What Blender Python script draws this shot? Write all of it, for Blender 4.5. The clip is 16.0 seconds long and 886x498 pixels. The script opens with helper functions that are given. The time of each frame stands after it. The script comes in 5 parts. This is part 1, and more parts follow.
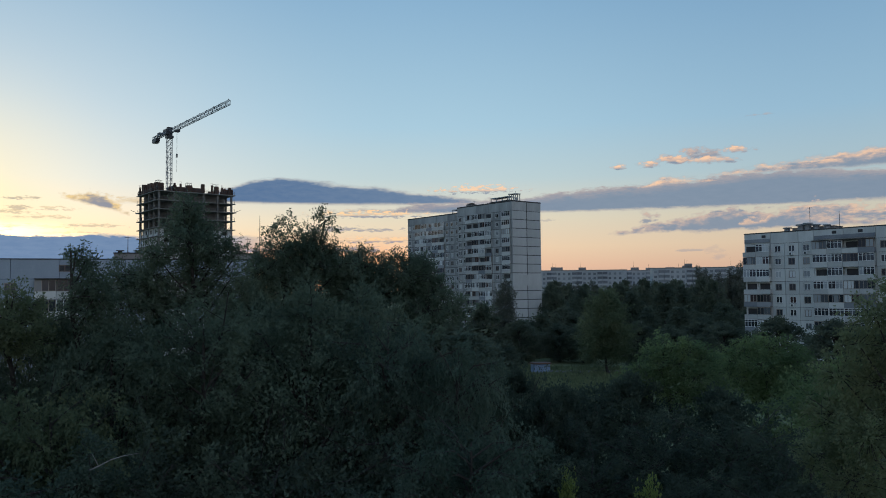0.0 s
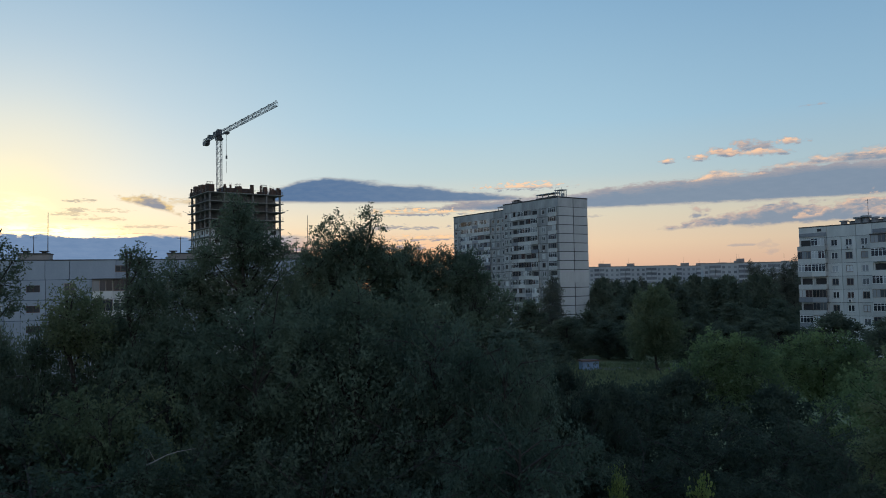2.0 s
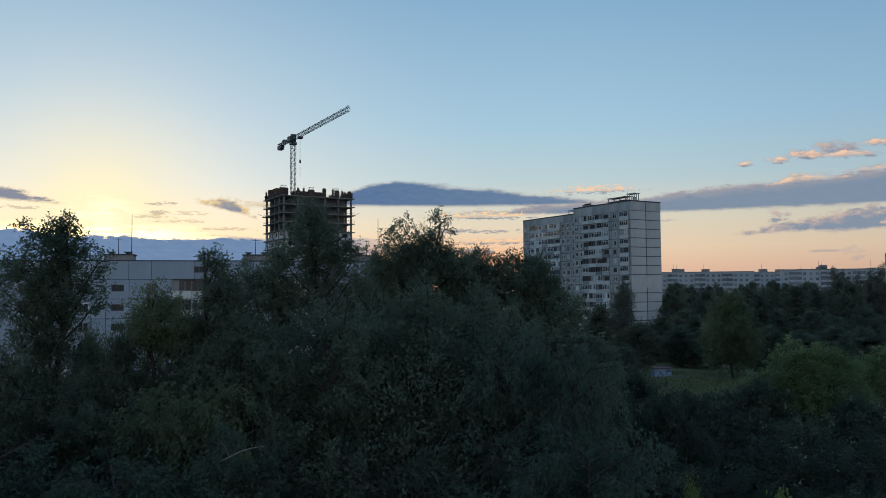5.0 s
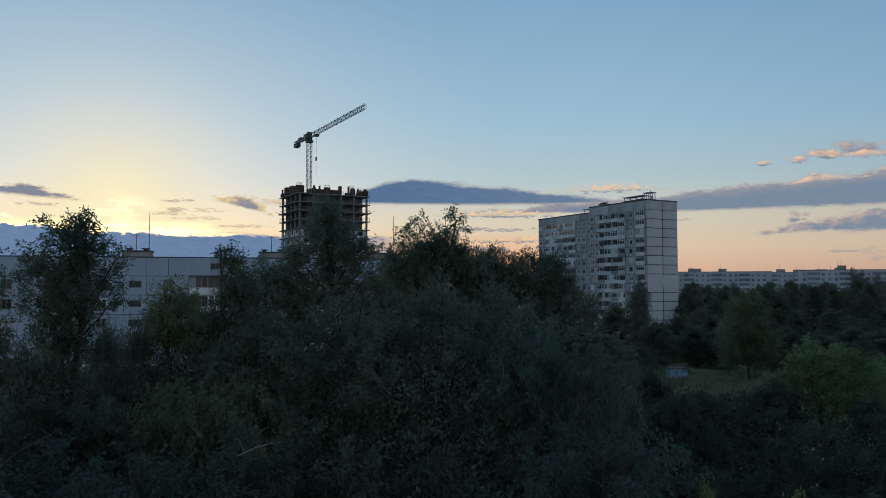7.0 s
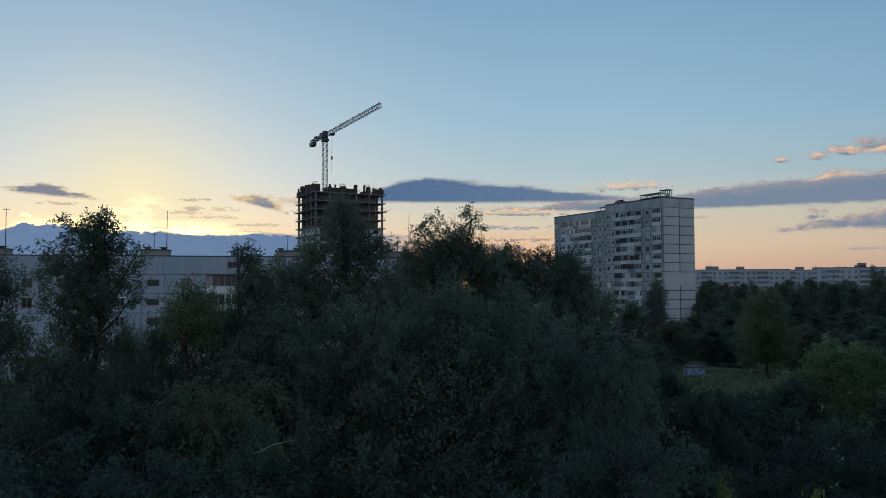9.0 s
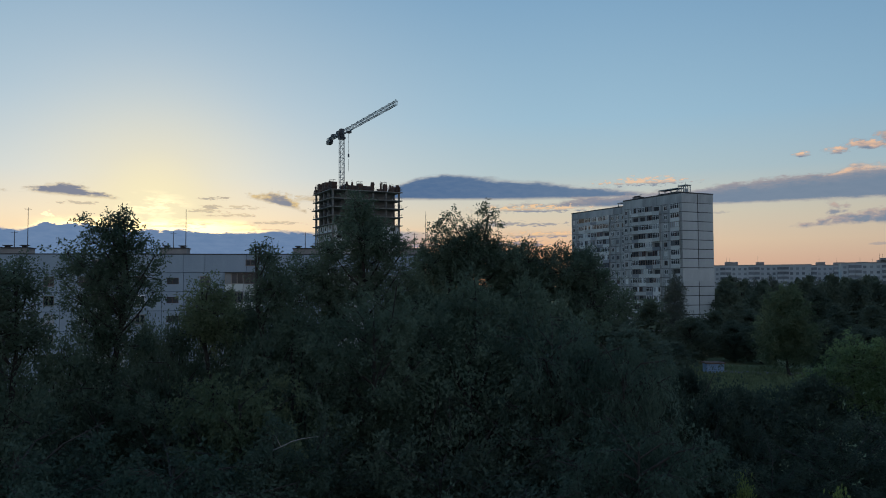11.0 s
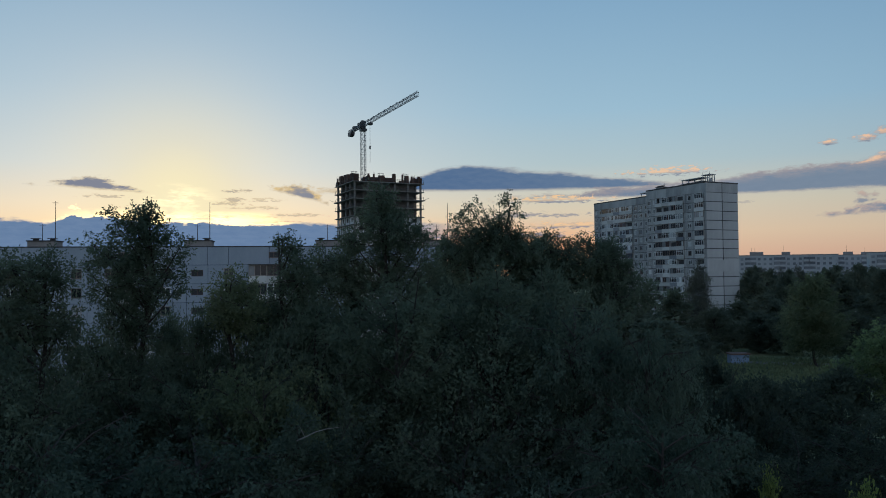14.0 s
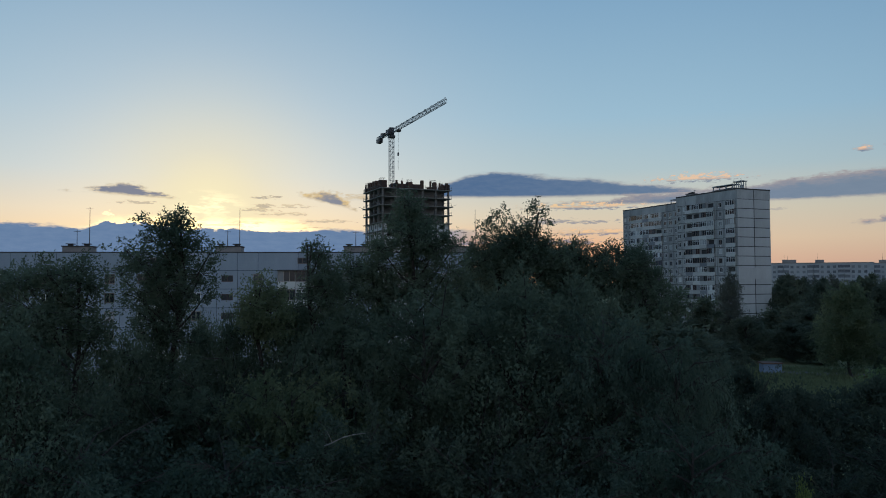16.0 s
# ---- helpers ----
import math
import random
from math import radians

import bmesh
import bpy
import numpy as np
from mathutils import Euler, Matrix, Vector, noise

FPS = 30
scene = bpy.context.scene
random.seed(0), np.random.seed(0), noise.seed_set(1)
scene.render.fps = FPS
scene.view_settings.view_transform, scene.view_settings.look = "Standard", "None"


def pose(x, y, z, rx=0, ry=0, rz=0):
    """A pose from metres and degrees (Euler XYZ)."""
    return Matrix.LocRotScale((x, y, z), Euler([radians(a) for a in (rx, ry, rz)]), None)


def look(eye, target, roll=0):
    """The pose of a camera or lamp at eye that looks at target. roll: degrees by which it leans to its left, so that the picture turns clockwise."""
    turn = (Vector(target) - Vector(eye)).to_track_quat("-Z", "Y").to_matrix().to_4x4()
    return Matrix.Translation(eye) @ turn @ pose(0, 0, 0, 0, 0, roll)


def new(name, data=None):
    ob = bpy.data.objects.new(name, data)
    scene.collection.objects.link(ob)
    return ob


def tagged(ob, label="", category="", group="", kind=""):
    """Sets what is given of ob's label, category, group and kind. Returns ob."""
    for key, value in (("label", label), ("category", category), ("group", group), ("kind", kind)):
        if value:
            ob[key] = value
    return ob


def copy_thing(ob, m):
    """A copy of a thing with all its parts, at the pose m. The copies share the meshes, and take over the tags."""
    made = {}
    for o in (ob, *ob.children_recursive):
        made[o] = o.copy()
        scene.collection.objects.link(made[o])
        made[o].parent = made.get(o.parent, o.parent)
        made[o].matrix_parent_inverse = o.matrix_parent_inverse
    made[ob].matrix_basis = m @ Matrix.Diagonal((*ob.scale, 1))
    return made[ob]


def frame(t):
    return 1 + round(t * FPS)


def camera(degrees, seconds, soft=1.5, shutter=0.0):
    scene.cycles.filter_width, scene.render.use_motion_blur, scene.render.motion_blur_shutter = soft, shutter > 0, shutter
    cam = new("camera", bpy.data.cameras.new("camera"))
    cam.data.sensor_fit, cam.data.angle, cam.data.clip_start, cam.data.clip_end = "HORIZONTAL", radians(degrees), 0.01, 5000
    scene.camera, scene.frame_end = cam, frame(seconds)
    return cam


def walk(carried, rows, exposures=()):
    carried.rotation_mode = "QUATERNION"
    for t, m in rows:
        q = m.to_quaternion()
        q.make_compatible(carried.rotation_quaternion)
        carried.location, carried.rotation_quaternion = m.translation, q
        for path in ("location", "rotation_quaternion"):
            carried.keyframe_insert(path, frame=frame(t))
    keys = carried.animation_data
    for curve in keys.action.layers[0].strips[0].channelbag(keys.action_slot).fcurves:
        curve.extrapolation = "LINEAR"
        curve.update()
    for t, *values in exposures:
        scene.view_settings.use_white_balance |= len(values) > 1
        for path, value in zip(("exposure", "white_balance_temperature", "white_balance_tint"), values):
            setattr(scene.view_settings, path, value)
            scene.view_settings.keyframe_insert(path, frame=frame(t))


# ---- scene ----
# The camera stands at an upper window and turns slowly to the left.
EYE = Vector((0.0, 0.0, 16.5))
cam = camera(60.2, 16.0, 0.95)
ROWS = [
    (0.0, 0.15, 2.95, 0.63),
    (0.5, 0.61, 2.93, 0.79),
    (1.0, 1.82, 2.85, 1.15),
    (1.5, 2.71, 2.84, 1.17),
    (2.0, 3.63, 2.81, 1.03),
    (2.5, 4.71, 2.69, 1.10),
    (3.0, 5.48, 2.85, 1.18),
    (3.5, 6.45, 2.86, 0.92),
    (4.0, 7.35, 2.95, 0.66),
    (6.5, 9.84, 3.22, 0.08),
    (7.0, 9.89, 3.00, -0.02),
    (7.5, 10.13, 2.97, 0.02),
    (8.0, 10.50, 3.02, 0.02),
    (8.5, 10.79, 2.97, 0.02),
    (9.0, 11.06, 2.87, 0.05),
    (11.5, 12.67, 2.51, 0.34),
    (12.0, 12.99, 2.33, 0.40),
    (12.5, 13.31, 2.26, 0.45),
    (13.0, 13.50, 2.23, 0.47),
    (13.5, 13.74, 2.14, 0.46),
    (14.0, 13.99, 2.00, 0.48),
    (14.5, 14.28, 1.90, 0.46),
    (15.0, 14.77, 2.29, 0.30),
    (15.5, 15.28, 2.53, 0.30),
    (16.0, 16.05, 2.50, 0.20),
]

# seconds, stops, kelvin, tint: the picture darkens as the low sun comes into view
EXPOSURES = [(0.0, 0.08, 6420, 10), (4.2, 0.08, 6350, 10), (6.5, -0.12, 6200, 10), (16.0, -0.18, 6200, 10)]
walk(cam, [(t, pose(EYE.x, EYE.y, EYE.z, 90 + pitch, roll, yaw)) for t, yaw, pitch, roll in ROWS], EXPOSURES)


def polar(az, r, z=0.0):
    """A place at azimuth az (degrees, to the right of +y) and r metres from the window."""
    return Vector((r * math.sin(radians(az)), r * math.cos(radians(az)), z))


def lin(r, g, b):
    """Linear colour from display values 0..255."""
    return tuple(((c / 255 + 0.055) / 1.055) ** 2.4 if c > 10 else c / 255 / 12.92 for c in (r, g, b)) + (1.0,)


# ---- world and sun ----
SUN_AZ, SUN_EL = -33.1, 5.2
sun_way = Vector((math.sin(radians(SUN_AZ)) * math.cos(radians(SUN_EL)), math.cos(radians(SUN_AZ)) * math.cos(radians(SUN_EL)), math.sin(radians(SUN_EL))))
lamp = bpy.data.lights.new("sun", "SUN")
lamp.energy, lamp.angle, lamp.color = 0.22, radians(6), (1.0, 0.72, 0.45)
sun = new("sun", lamp)
sun.matrix_world = look(sun_way * 900, (0, 0, 0))

world = bpy.data.worlds.new("evening_sky")
scene.world = world
world.use_nodes = True
WT = world.node_tree
WT.nodes.clear()


class Net:
    """Small helper to write node trees."""

    def __init__(self, tree):
        self.t = tree

    def node(self, kind):
        return self.t.nodes.new(kind)

    def put(self, socket, value):
        if isinstance(value, bpy.types.NodeSocket):
            self.t.links.new(value, socket)
        else:
            socket.default_value = value

    def math(self, op, a, b=0.0, c=0.0, clamp=False):
        n = self.node("ShaderNodeMath")
        n.operation, n.use_clamp = op, clamp
        for s, v in zip(n.inputs, (a, b, c)):
            self.put(s, v)
        return n.outputs[0]

    def mix(self, f, a, b, blend="MIX"):
        n = self.node("ShaderNodeMix")
        n.data_type, n.blend_type = "RGBA", blend
        self.put(n.inputs[0], f)
        self.put(n.inputs[6], a)
        self.put(n.inputs[7], b)
        return n.outputs[2]

    def ramp(self, f, stops, mode="LINEAR"):
        n = self.node("ShaderNodeValToRGB")
        n.color_ramp.interpolation = mode
        while len(n.color_ramp.elements) < len(stops):
            n.color_ramp.elements.new(0.5)
        for e, (p, c) in zip(n.color_ramp.elements, stops):
            e.position, e.color = p, c if len(c) == 4 else (*c, 1)
        self.put(n.inputs[0], f)
        return n.outputs[0]

    def noise(self, vector, scale, detail=4.0, rough=0.55, distort=0.0):
        n = self.node("ShaderNodeTexNoise")
        if vector is not None:
            self.put(n.inputs["Vector"], vector)
        for k, v in (("Scale", scale), ("Detail", detail), ("Roughness", rough), ("Distortion", distort)):
            n.inputs[k].default_value = v
        return n.outputs["Fac"]

    def step(self, v, lo, hi):
        n = self.node("ShaderNodeMapRange")
        n.interpolation_type = "SMOOTHSTEP"
        for s, q in zip(n.inputs, (v, lo, hi, 0.0, 1.0)):
            self.put(s, q)
        return n.outputs[0]


def sky():
    n = Net(WT)
    way = n.node("ShaderNodeTexCoord").outputs["Generated"]
    xyz = n.node("ShaderNodeSeparateXYZ")
    n.put(xyz.inputs[0], way)
    x, y, z = xyz.outputs
    el = n.math("MULTIPLY", n.math("ARCSINE", z), 57.29578)
    az = n.math("MULTIPLY", n.math("ARCTAN2", x, y), 57.29578)
    dot = n.node("ShaderNodeVectorMath")
    dot.operation = "DOT_PRODUCT"
    n.put(dot.inputs[0], way)
    dot.inputs[1].default_value = sun_way
    off = n.math("MULTIPLY", n.math("ARCCOSINE", n.math("MINIMUM", dot.outputs["Value"], 1.0)), 57.29578)
    # clear sky: the low-sun colours of the air, by height
    h = n.math("DIVIDE", el, 60.0, clamp=True)
    far = n.ramp(h, [(0.0, lin(214, 172, 158)), (0.025, lin(233, 190, 162)), (0.05, lin(238, 208, 176)), (0.085, lin(226, 214, 190)), (0.135, lin(188, 208, 212)),
                     (0.2, lin(166, 201, 220)), (0.36, lin(134, 175, 206)), (1.0, lin(102, 141, 182))])
    near = n.ramp(h, [(0.0, lin(250, 180, 120)), (0.045, lin(245, 212, 168)), (0.085, lin(234, 224, 204)), (0.13, lin(208, 221, 224)), (0.22, lin(184, 208, 222)),
                      (0.36, lin(154, 188, 212)), (1.0, lin(108, 148, 188))])
    air = n.mix(n.step(off, 30.0, 3.0), far, near)
    air = n.mix(n.step(off, 32.0, 62.0), air, n.mix(1.0, air, (0.8, 0.84, 0.89, 1), "MULTIPLY"))
    away = n.step(off, 70.0, 150.0)
    air = n.mix(away, air, n.ramp(h, [(0.0, lin(184, 184, 190)), (0.15, lin(200, 203, 210)), (0.4, lin(180, 196, 214)), (1.0, lin(118, 152, 194))]))
    nishita = n.node("ShaderNodeTexSky")
    nishita.sky_type, nishita.sun_disc, nishita.sun_elevation, nishita.sun_rotation = "NISHITA", False, radians(SUN_EL), radians(SUN_AZ)
    tint = n.node("ShaderNodeVectorMath")
    tint.operation = "SCALE"
    n.put(tint.inputs[0], nishita.outputs[0])
    tint.inputs[3].default_value = 0.1
    air = n.mix(0.1, air, tint.outputs[0])
    ember = n.math("MULTIPLY", n.step(el, 4.6, 1.8), n.math("MULTIPLY", n.step(off, 42.0, 24.0), n.step(off, 10.0, 20.0)))
    air = n.mix(n.math("MULTIPLY", ember, 0.6), air, lin(255, 168, 104))
    # glow of the sun through thin haze
    glow = n.math("POWER", n.math("SUBTRACT", 1.0, n.math("DIVIDE", off, 13.0, clamp=True)), 2.2)
    air = n.mix(glow, air, lin(255, 238, 186))
    core = n.math("POWER", n.math("SUBTRACT", 1.0, n.math("DIVIDE", off, 4.5, clamp=True)), 1.3)
    air = n.mix(n.math("MULTIPLY", core, 0.85), air, (1.15, 1.0, 0.62, 1))
    # clouds: stretched puffs, torn at the edge by two sizes of noise
    place = n.node("ShaderNodeCombineXYZ")
    n.put(place.inputs[0], az)
    n.put(place.inputs[1], n.math("MULTIPLY", el, 3.6))
    big = n.math("SUBTRACT", n.noise(place.outputs[0], 0.3, 5.0, 0.6), 0.5)
    fine = n.math("SUBTRACT", n.noise(place.outputs[0], 1.0, 6.0, 0.65), 0.5)
    ragged = n.math("ADD", n.math("MULTIPLY", big, 2.0), n.math("MULTIPLY", fine, 1.15))
    ragged = n.math("ADD", ragged, n.math("MULTIPLY", n.math("SUBTRACT", n.noise(place.outputs[0], 2.8, 4.0, 0.6), 0.5), 0.45))
    heap = n.node("ShaderNodeCombineXYZ")
    n.put(heap.inputs[0], az)
    n.put(heap.inputs[1], n.math("MULTIPLY", el, 1.9))
    puffy = n.math("ADD", n.math("MULTIPLY", n.math("SUBTRACT", n.noise(heap.outputs[0], 0.9, 3.0, 0.5), 0.5), 1.7), n.math("MULTIPLY", n.math("SUBTRACT", n.noise(heap.outputs[0], 2.4, 4.0, 0.6), 0.5), 0.8))
    shred = n.math("ADD", n.math("MULTIPLY", fine, 2.6), n.math("MULTIPLY", n.math("SUBTRACT", n.noise(place.outputs[0], 2.4, 5.0, 0.65), 0.5), 2.4))
    mask, lit = None, None

    def join(m, w):
        nonlocal mask, lit
        mask = m if mask is None else n.math("MAXIMUM", mask, m)
        lit = w if lit is None else n.math("MAXIMUM", lit, w)

    for a, e, wide, high, dense, warm in CLOUDS:
        u = n.math("DIVIDE", n.math("SUBTRACT", az, a), wide)
        v = n.math("DIVIDE", n.math("SUBTRACT", el, e), high)
        v = n.math("MULTIPLY", v, n.math("ADD", 1.0, n.math("MULTIPLY", n.math("LESS_THAN", v, 0.0), 0.9)))
        d = n.math("SUBTRACT", 1.0, n.math("ADD", n.math("MULTIPLY", u, u), n.math("MULTIPLY", v, v)))
        m = n.math("MULTIPLY", n.step(n.math("ADD", d, n.math("MULTIPLY", puffy if a > 10 and wide < 5 else shred, 2.2)), 0.15, 1.05), dense)
        join(m, n.math("MULTIPLY", n.math("MULTIPLY", m, warm), n.step(v, -0.5, 0.7)))
    # heaped banks: a flat base, a top that rises to one crest and falls off to both ends
    for left, crest, right, base, slope, high, rough, dense, warm in BANKS:
        rise = n.math("DIVIDE", n.math("SUBTRACT", az, left), crest - left, clamp=True)
        fall = n.math("DIVIDE", n.math("SUBTRACT", right, az), right - crest, clamp=True)
        top = n.math("MULTIPLY", n.math("POWER", n.math("MINIMUM", rise, fall), 0.85), high)
        over = n.math("SUBTRACT", el, n.math("ADD", base, n.math("MULTIPLY", n.math("SUBTRACT", az, crest), slope)))
        torn = n.math("MULTIPLY", puffy if warm > 0.5 else ragged, rough * 2.6)
        under = n.math("SUBTRACT", n.math("ADD", top, torn), over)
        m = n.math("MULTIPLY", n.step(under, 0.0, 0.42), n.step(n.math("ADD", over, n.math("MULTIPLY", torn, 0.3)), -0.1, 0.22))
        m = n.math("MULTIPLY", n.math("MULTIPLY", m, dense), n.step(n.math("MINIMUM", rise, fall), 0.0, 0.04))
        join(m, n.math("MULTIPLY", n.math("MULTIPLY", m, warm), n.step(under, 0.95, 0.1)))
    heap_up = n.step(n.math("ABSOLUTE", n.math("ADD", az, 39.8)), 1.5, 0.1)
    shoulder = n.step(n.math("ABSOLUTE", n.math("ADD", az, 37.6)), 3.2, 0.3)
    crest_line = n.math("ADD", BANK, n.math("ADD", n.math("MULTIPLY", heap_up, n.math("ADD", 0.55, puffy)), n.math("MULTIPLY", shoulder, n.math("ADD", 0.35, n.math("MULTIPLY", puffy, 0.6)))))
    low = n.math("MULTIPLY", n.step(n.math("SUBTRACT", n.math("ADD", el, n.math("MULTIPLY", ragged, 0.45)), crest_line), 0.12, -0.2), n.step(az, -11.0, -18.0))
    low = n.math("MULTIPLY", low, n.step(az, -140.0, -100.0))
    body = n.mix(n.step(az, -20.0, 14.0), lin(74, 106, 145), lin(113, 134, 156))
    body = n.mix(n.math("MULTIPLY", n.math("ADD", fine, 0.35, clamp=True), 0.5), body, lin(140, 154, 172))
    body = n.mix(n.step(off, 17.0, 5.0), body, lin(140, 142, 154))
    edge = n.mix(n.step(off, 40.0, 6.0), lin(253, 204, 162), lin(255, 216, 136))
    thin = n.math("MULTIPLY", n.math("SUBTRACT", 1.0, mask), n.step(mask, 0.02, 0.3))
    cloudy = n.mix(n.math("MULTIPLY", lit, n.step(n.math("ADD", big, fine), -0.3, 0.12)), body, edge)
    cloudy = n.mix(n.math("MULTIPLY", thin, n.math("ADD", 0.32, n.math("MULTIPLY", n.step(off, 20.0, 8.0), 0.4))), cloudy, edge)
    air = n.mix(mask, air, cloudy)
    rim = n.math("MULTIPLY", n.math("MULTIPLY", low, n.math("SUBTRACT", 1.0, low)), 4.0)
    air = n.mix(low, air, n.mix(n.math("ADD", n.math("MULTIPLY", fine, 0.6), 0.3, clamp=True), lin(94, 122, 158), lin(142, 162, 188)))
    rim = n.math("MULTIPLY", rim, n.step(off, 11.0, 3.5))
    gap = n.math("MULTIPLY", n.math("MULTIPLY", n.step(el, BANK - 0.4, BANK - 0.1), n.step(el, BANK + 0.95, BANK + 0.2)), n.step(off, 8.5, 2.5))
    gap = n.math("MULTIPLY", n.math("MULTIPLY", gap, n.math("SUBTRACT", 1.0, low)), n.step(ragged, -0.28, 0.1))
    air = n.mix(gap, air, (3.0, 2.2, 0.95, 1))
    air = n.mix(rim, air, (2.6, 1.9, 0.9, 1))
    # bright streaks where the sun shines through thin cloud
    flat = n.node("ShaderNodeCombineXYZ")
    n.put(flat.inputs[0], n.math("MULTIPLY", n.math("SUBTRACT", az, SUN_AZ), 0.42))
    n.put(flat.inputs[1], n.math("SUBTRACT", el, 5.6))
    dist = n.node("ShaderNodeVectorMath")
    dist.operation = "LENGTH"
    n.put(dist.inputs[0], flat.outputs[0])
    spot = n.math("MULTIPLY", n.step(dist.outputs["Value"], 1.3, 0.1), n.step(ragged, -0.15, 0.2))
    air = n.mix(n.math("MULTIPLY", spot, n.math("SUBTRACT", 1.0, low)), air, (1.6, 1.3, 0.75, 1))
    ground = n.mix(n.step(el, -0.2, -3.0), air, lin(52, 56, 60))
    back = n.node("ShaderNodeBackground")
    n.put(back.inputs[0], ground)
    back.inputs[1].default_value = 1.0
    n.put(n.node("ShaderNodeOutputWorld").inputs[0], back.outputs[0])


# azimuth, elevation, half width, half height (degrees), density, warmth
BANK = 3.95
CLOUDS = [
    (22.8, 11.7, 1.0, 0.15, 0.5, 0.6), (-28.9, 6.2, 1.2, 0.22, 0.75, 0.2), (-29.0, 5.55, 0.9, 0.25, 0.7, 0.2), (-27.9, 5.0, 2.0, 0.2, 0.55, 0.4), (-25.0, 4.5, 2.4, 0.18, 0.6, 0.3), (-28.5, 4.35, 3.2, 0.22, 0.7, 0.3),
    (-38.0, 5.6, 1.5, 0.2, 0.6, 0.0), (-22.3, 6.3, 1.0, 0.35, 0.6, 0.8), (-5.5, 5.5, 4.5, 0.4, 0.8, 2.2), (-4.5, 5.7, 3.0, 0.3, 0.8, 0.4), (-7.0, 4.4, 4.5, 0.28, 0.7, 0.1), (-4.0, 3.6, 4.9, 0.35, 0.8, 2.2), (-9.0, 2.9, 6.0, 0.3, 0.8, 0.0),
]
CLOUDS += [
    (2.5, 7.25, 3.4, 0.45, 0.8, 2.2), (13.0, 8.62, 0.9, 0.32, 0.9, 1.6), (15.2, 8.65, 1.1, 0.42, 0.9, 1.4), (16.9, 8.95, 1.7, 0.6, 0.95, 1.2), (18.7, 9.2, 2.1, 0.7, 0.9, 0.6), (20.9, 9.35, 1.5, 0.5, 0.9, 1.3), (19.4, 8.75, 2.4, 0.45, 0.85, 1.2),
    (15.0, 4.85, 0.9, 0.75, 0.85, 0.6), (19.5, 2.2, 0.8, 0.7, 0.35, 1.0), (17.8, 2.5, 0.9, 0.15, 0.5, 0.1), (7.6, 4.95, 0.9, 0.14, 0.4, 0.0), (-25.6, 3.95, 3.0, 0.16, 0.7, 0.6), (-29.6, 5.3, 1.6, 0.25, 0.6, 0.4), (-27.0, 5.6, 1.4, 0.22, 0.55, 0.5),
]
# azimuths of the left end, crest and right end; height of the base and its slope; rise, raggedness, density, warmth
BANKS = [
    (-19.5, -12.4, 6.0, 6.3, -0.005, 2.15, 0.14, 1.0, 0.0), (-10.0, 24.0, 52.0, 5.5, -0.004, 2.6, 0.3, 0.95, 0.3), (17.5, 30.0, 50.0, 7.7, 0.0, 1.35, 0.2, 0.9, 1.3),
    (11.8, 20.5, 33.0, 3.85, 0.004, 1.75, 0.36, 0.92, 0.65), (21.0, 25.0, 40.0, 4.2, 0.0, 1.5, 0.4, 0.9, 1.0), (13.6, 16.5, 20.0, 7.2, 0.06, 0.75, 0.2, 0.9, 1.5),
    (-43.0, -39.0, -33.9, 6.1, -0.04, 0.95, 0.34, 1.0, 0.0), (-27.0, -24.0, -22.4, 5.7, -0.25, 1.3, 0.34, 0.95, 1.1), (-24.4, -22.0, -20.0, 6.1, -0.05, 0.6, 0.2, 0.7, 1.0),
]
sky()


# ---- materials ----
def surface(name, low, high, scale=1.0, rough=0.8, metal=0.0, bump=0.0, fine=12.0, spread=0.0, streak=1.0):
    """A weathered surface: two sizes of noise between two colours, relief, and a shift from piece to piece."""
    m = bpy.data.materials.new(name)
    m.use_nodes = True
    n = Net(m.node_tree)
    b = m.node_tree.nodes["Principled BSDF"]
    where = n.node("ShaderNodeTexCoord").outputs["Object"]
    stretch = n.node("ShaderNodeMapping")
    n.put(stretch.inputs[0], where)
    stretch.inputs["Scale"].default_value = (1, 1, streak)
    a = n.noise(stretch.outputs[0], scale, 5.0, 0.6)
    f = n.noise(where, scale * fine, 4.0, 0.6)
    t = n.math("ADD", n.math("MULTIPLY", n.math("SUBTRACT", a, 0.5), 1.7), n.math("MULTIPLY", n.math("SUBTRACT", f, 0.5), 0.8))
    t = n.math("ADD", t, 0.5)
    if spread:
        info = n.node("ShaderNodeObjectInfo").outputs["Random"]
        t = n.math("ADD", t, n.math("MULTIPLY", n.math("SUBTRACT", info, 0.5), spread))
    n.put(b.inputs["Base Color"], n.mix(n.math("MAXIMUM", 0.0, t, clamp=True), (*low, 1), (*high, 1)))
    b.inputs["Roughness"].default_value = rough
    b.inputs["Metallic"].default_value = metal
    if bump:
        r = n.node("ShaderNodeBump")
        r.inputs["Strength"].default_value = bump
        r.inputs["Distance"].default_value = 0.02
        n.put(r.inputs["Height"], f)
        n.put(b.inputs["Normal"], r.outputs[0])
    return m


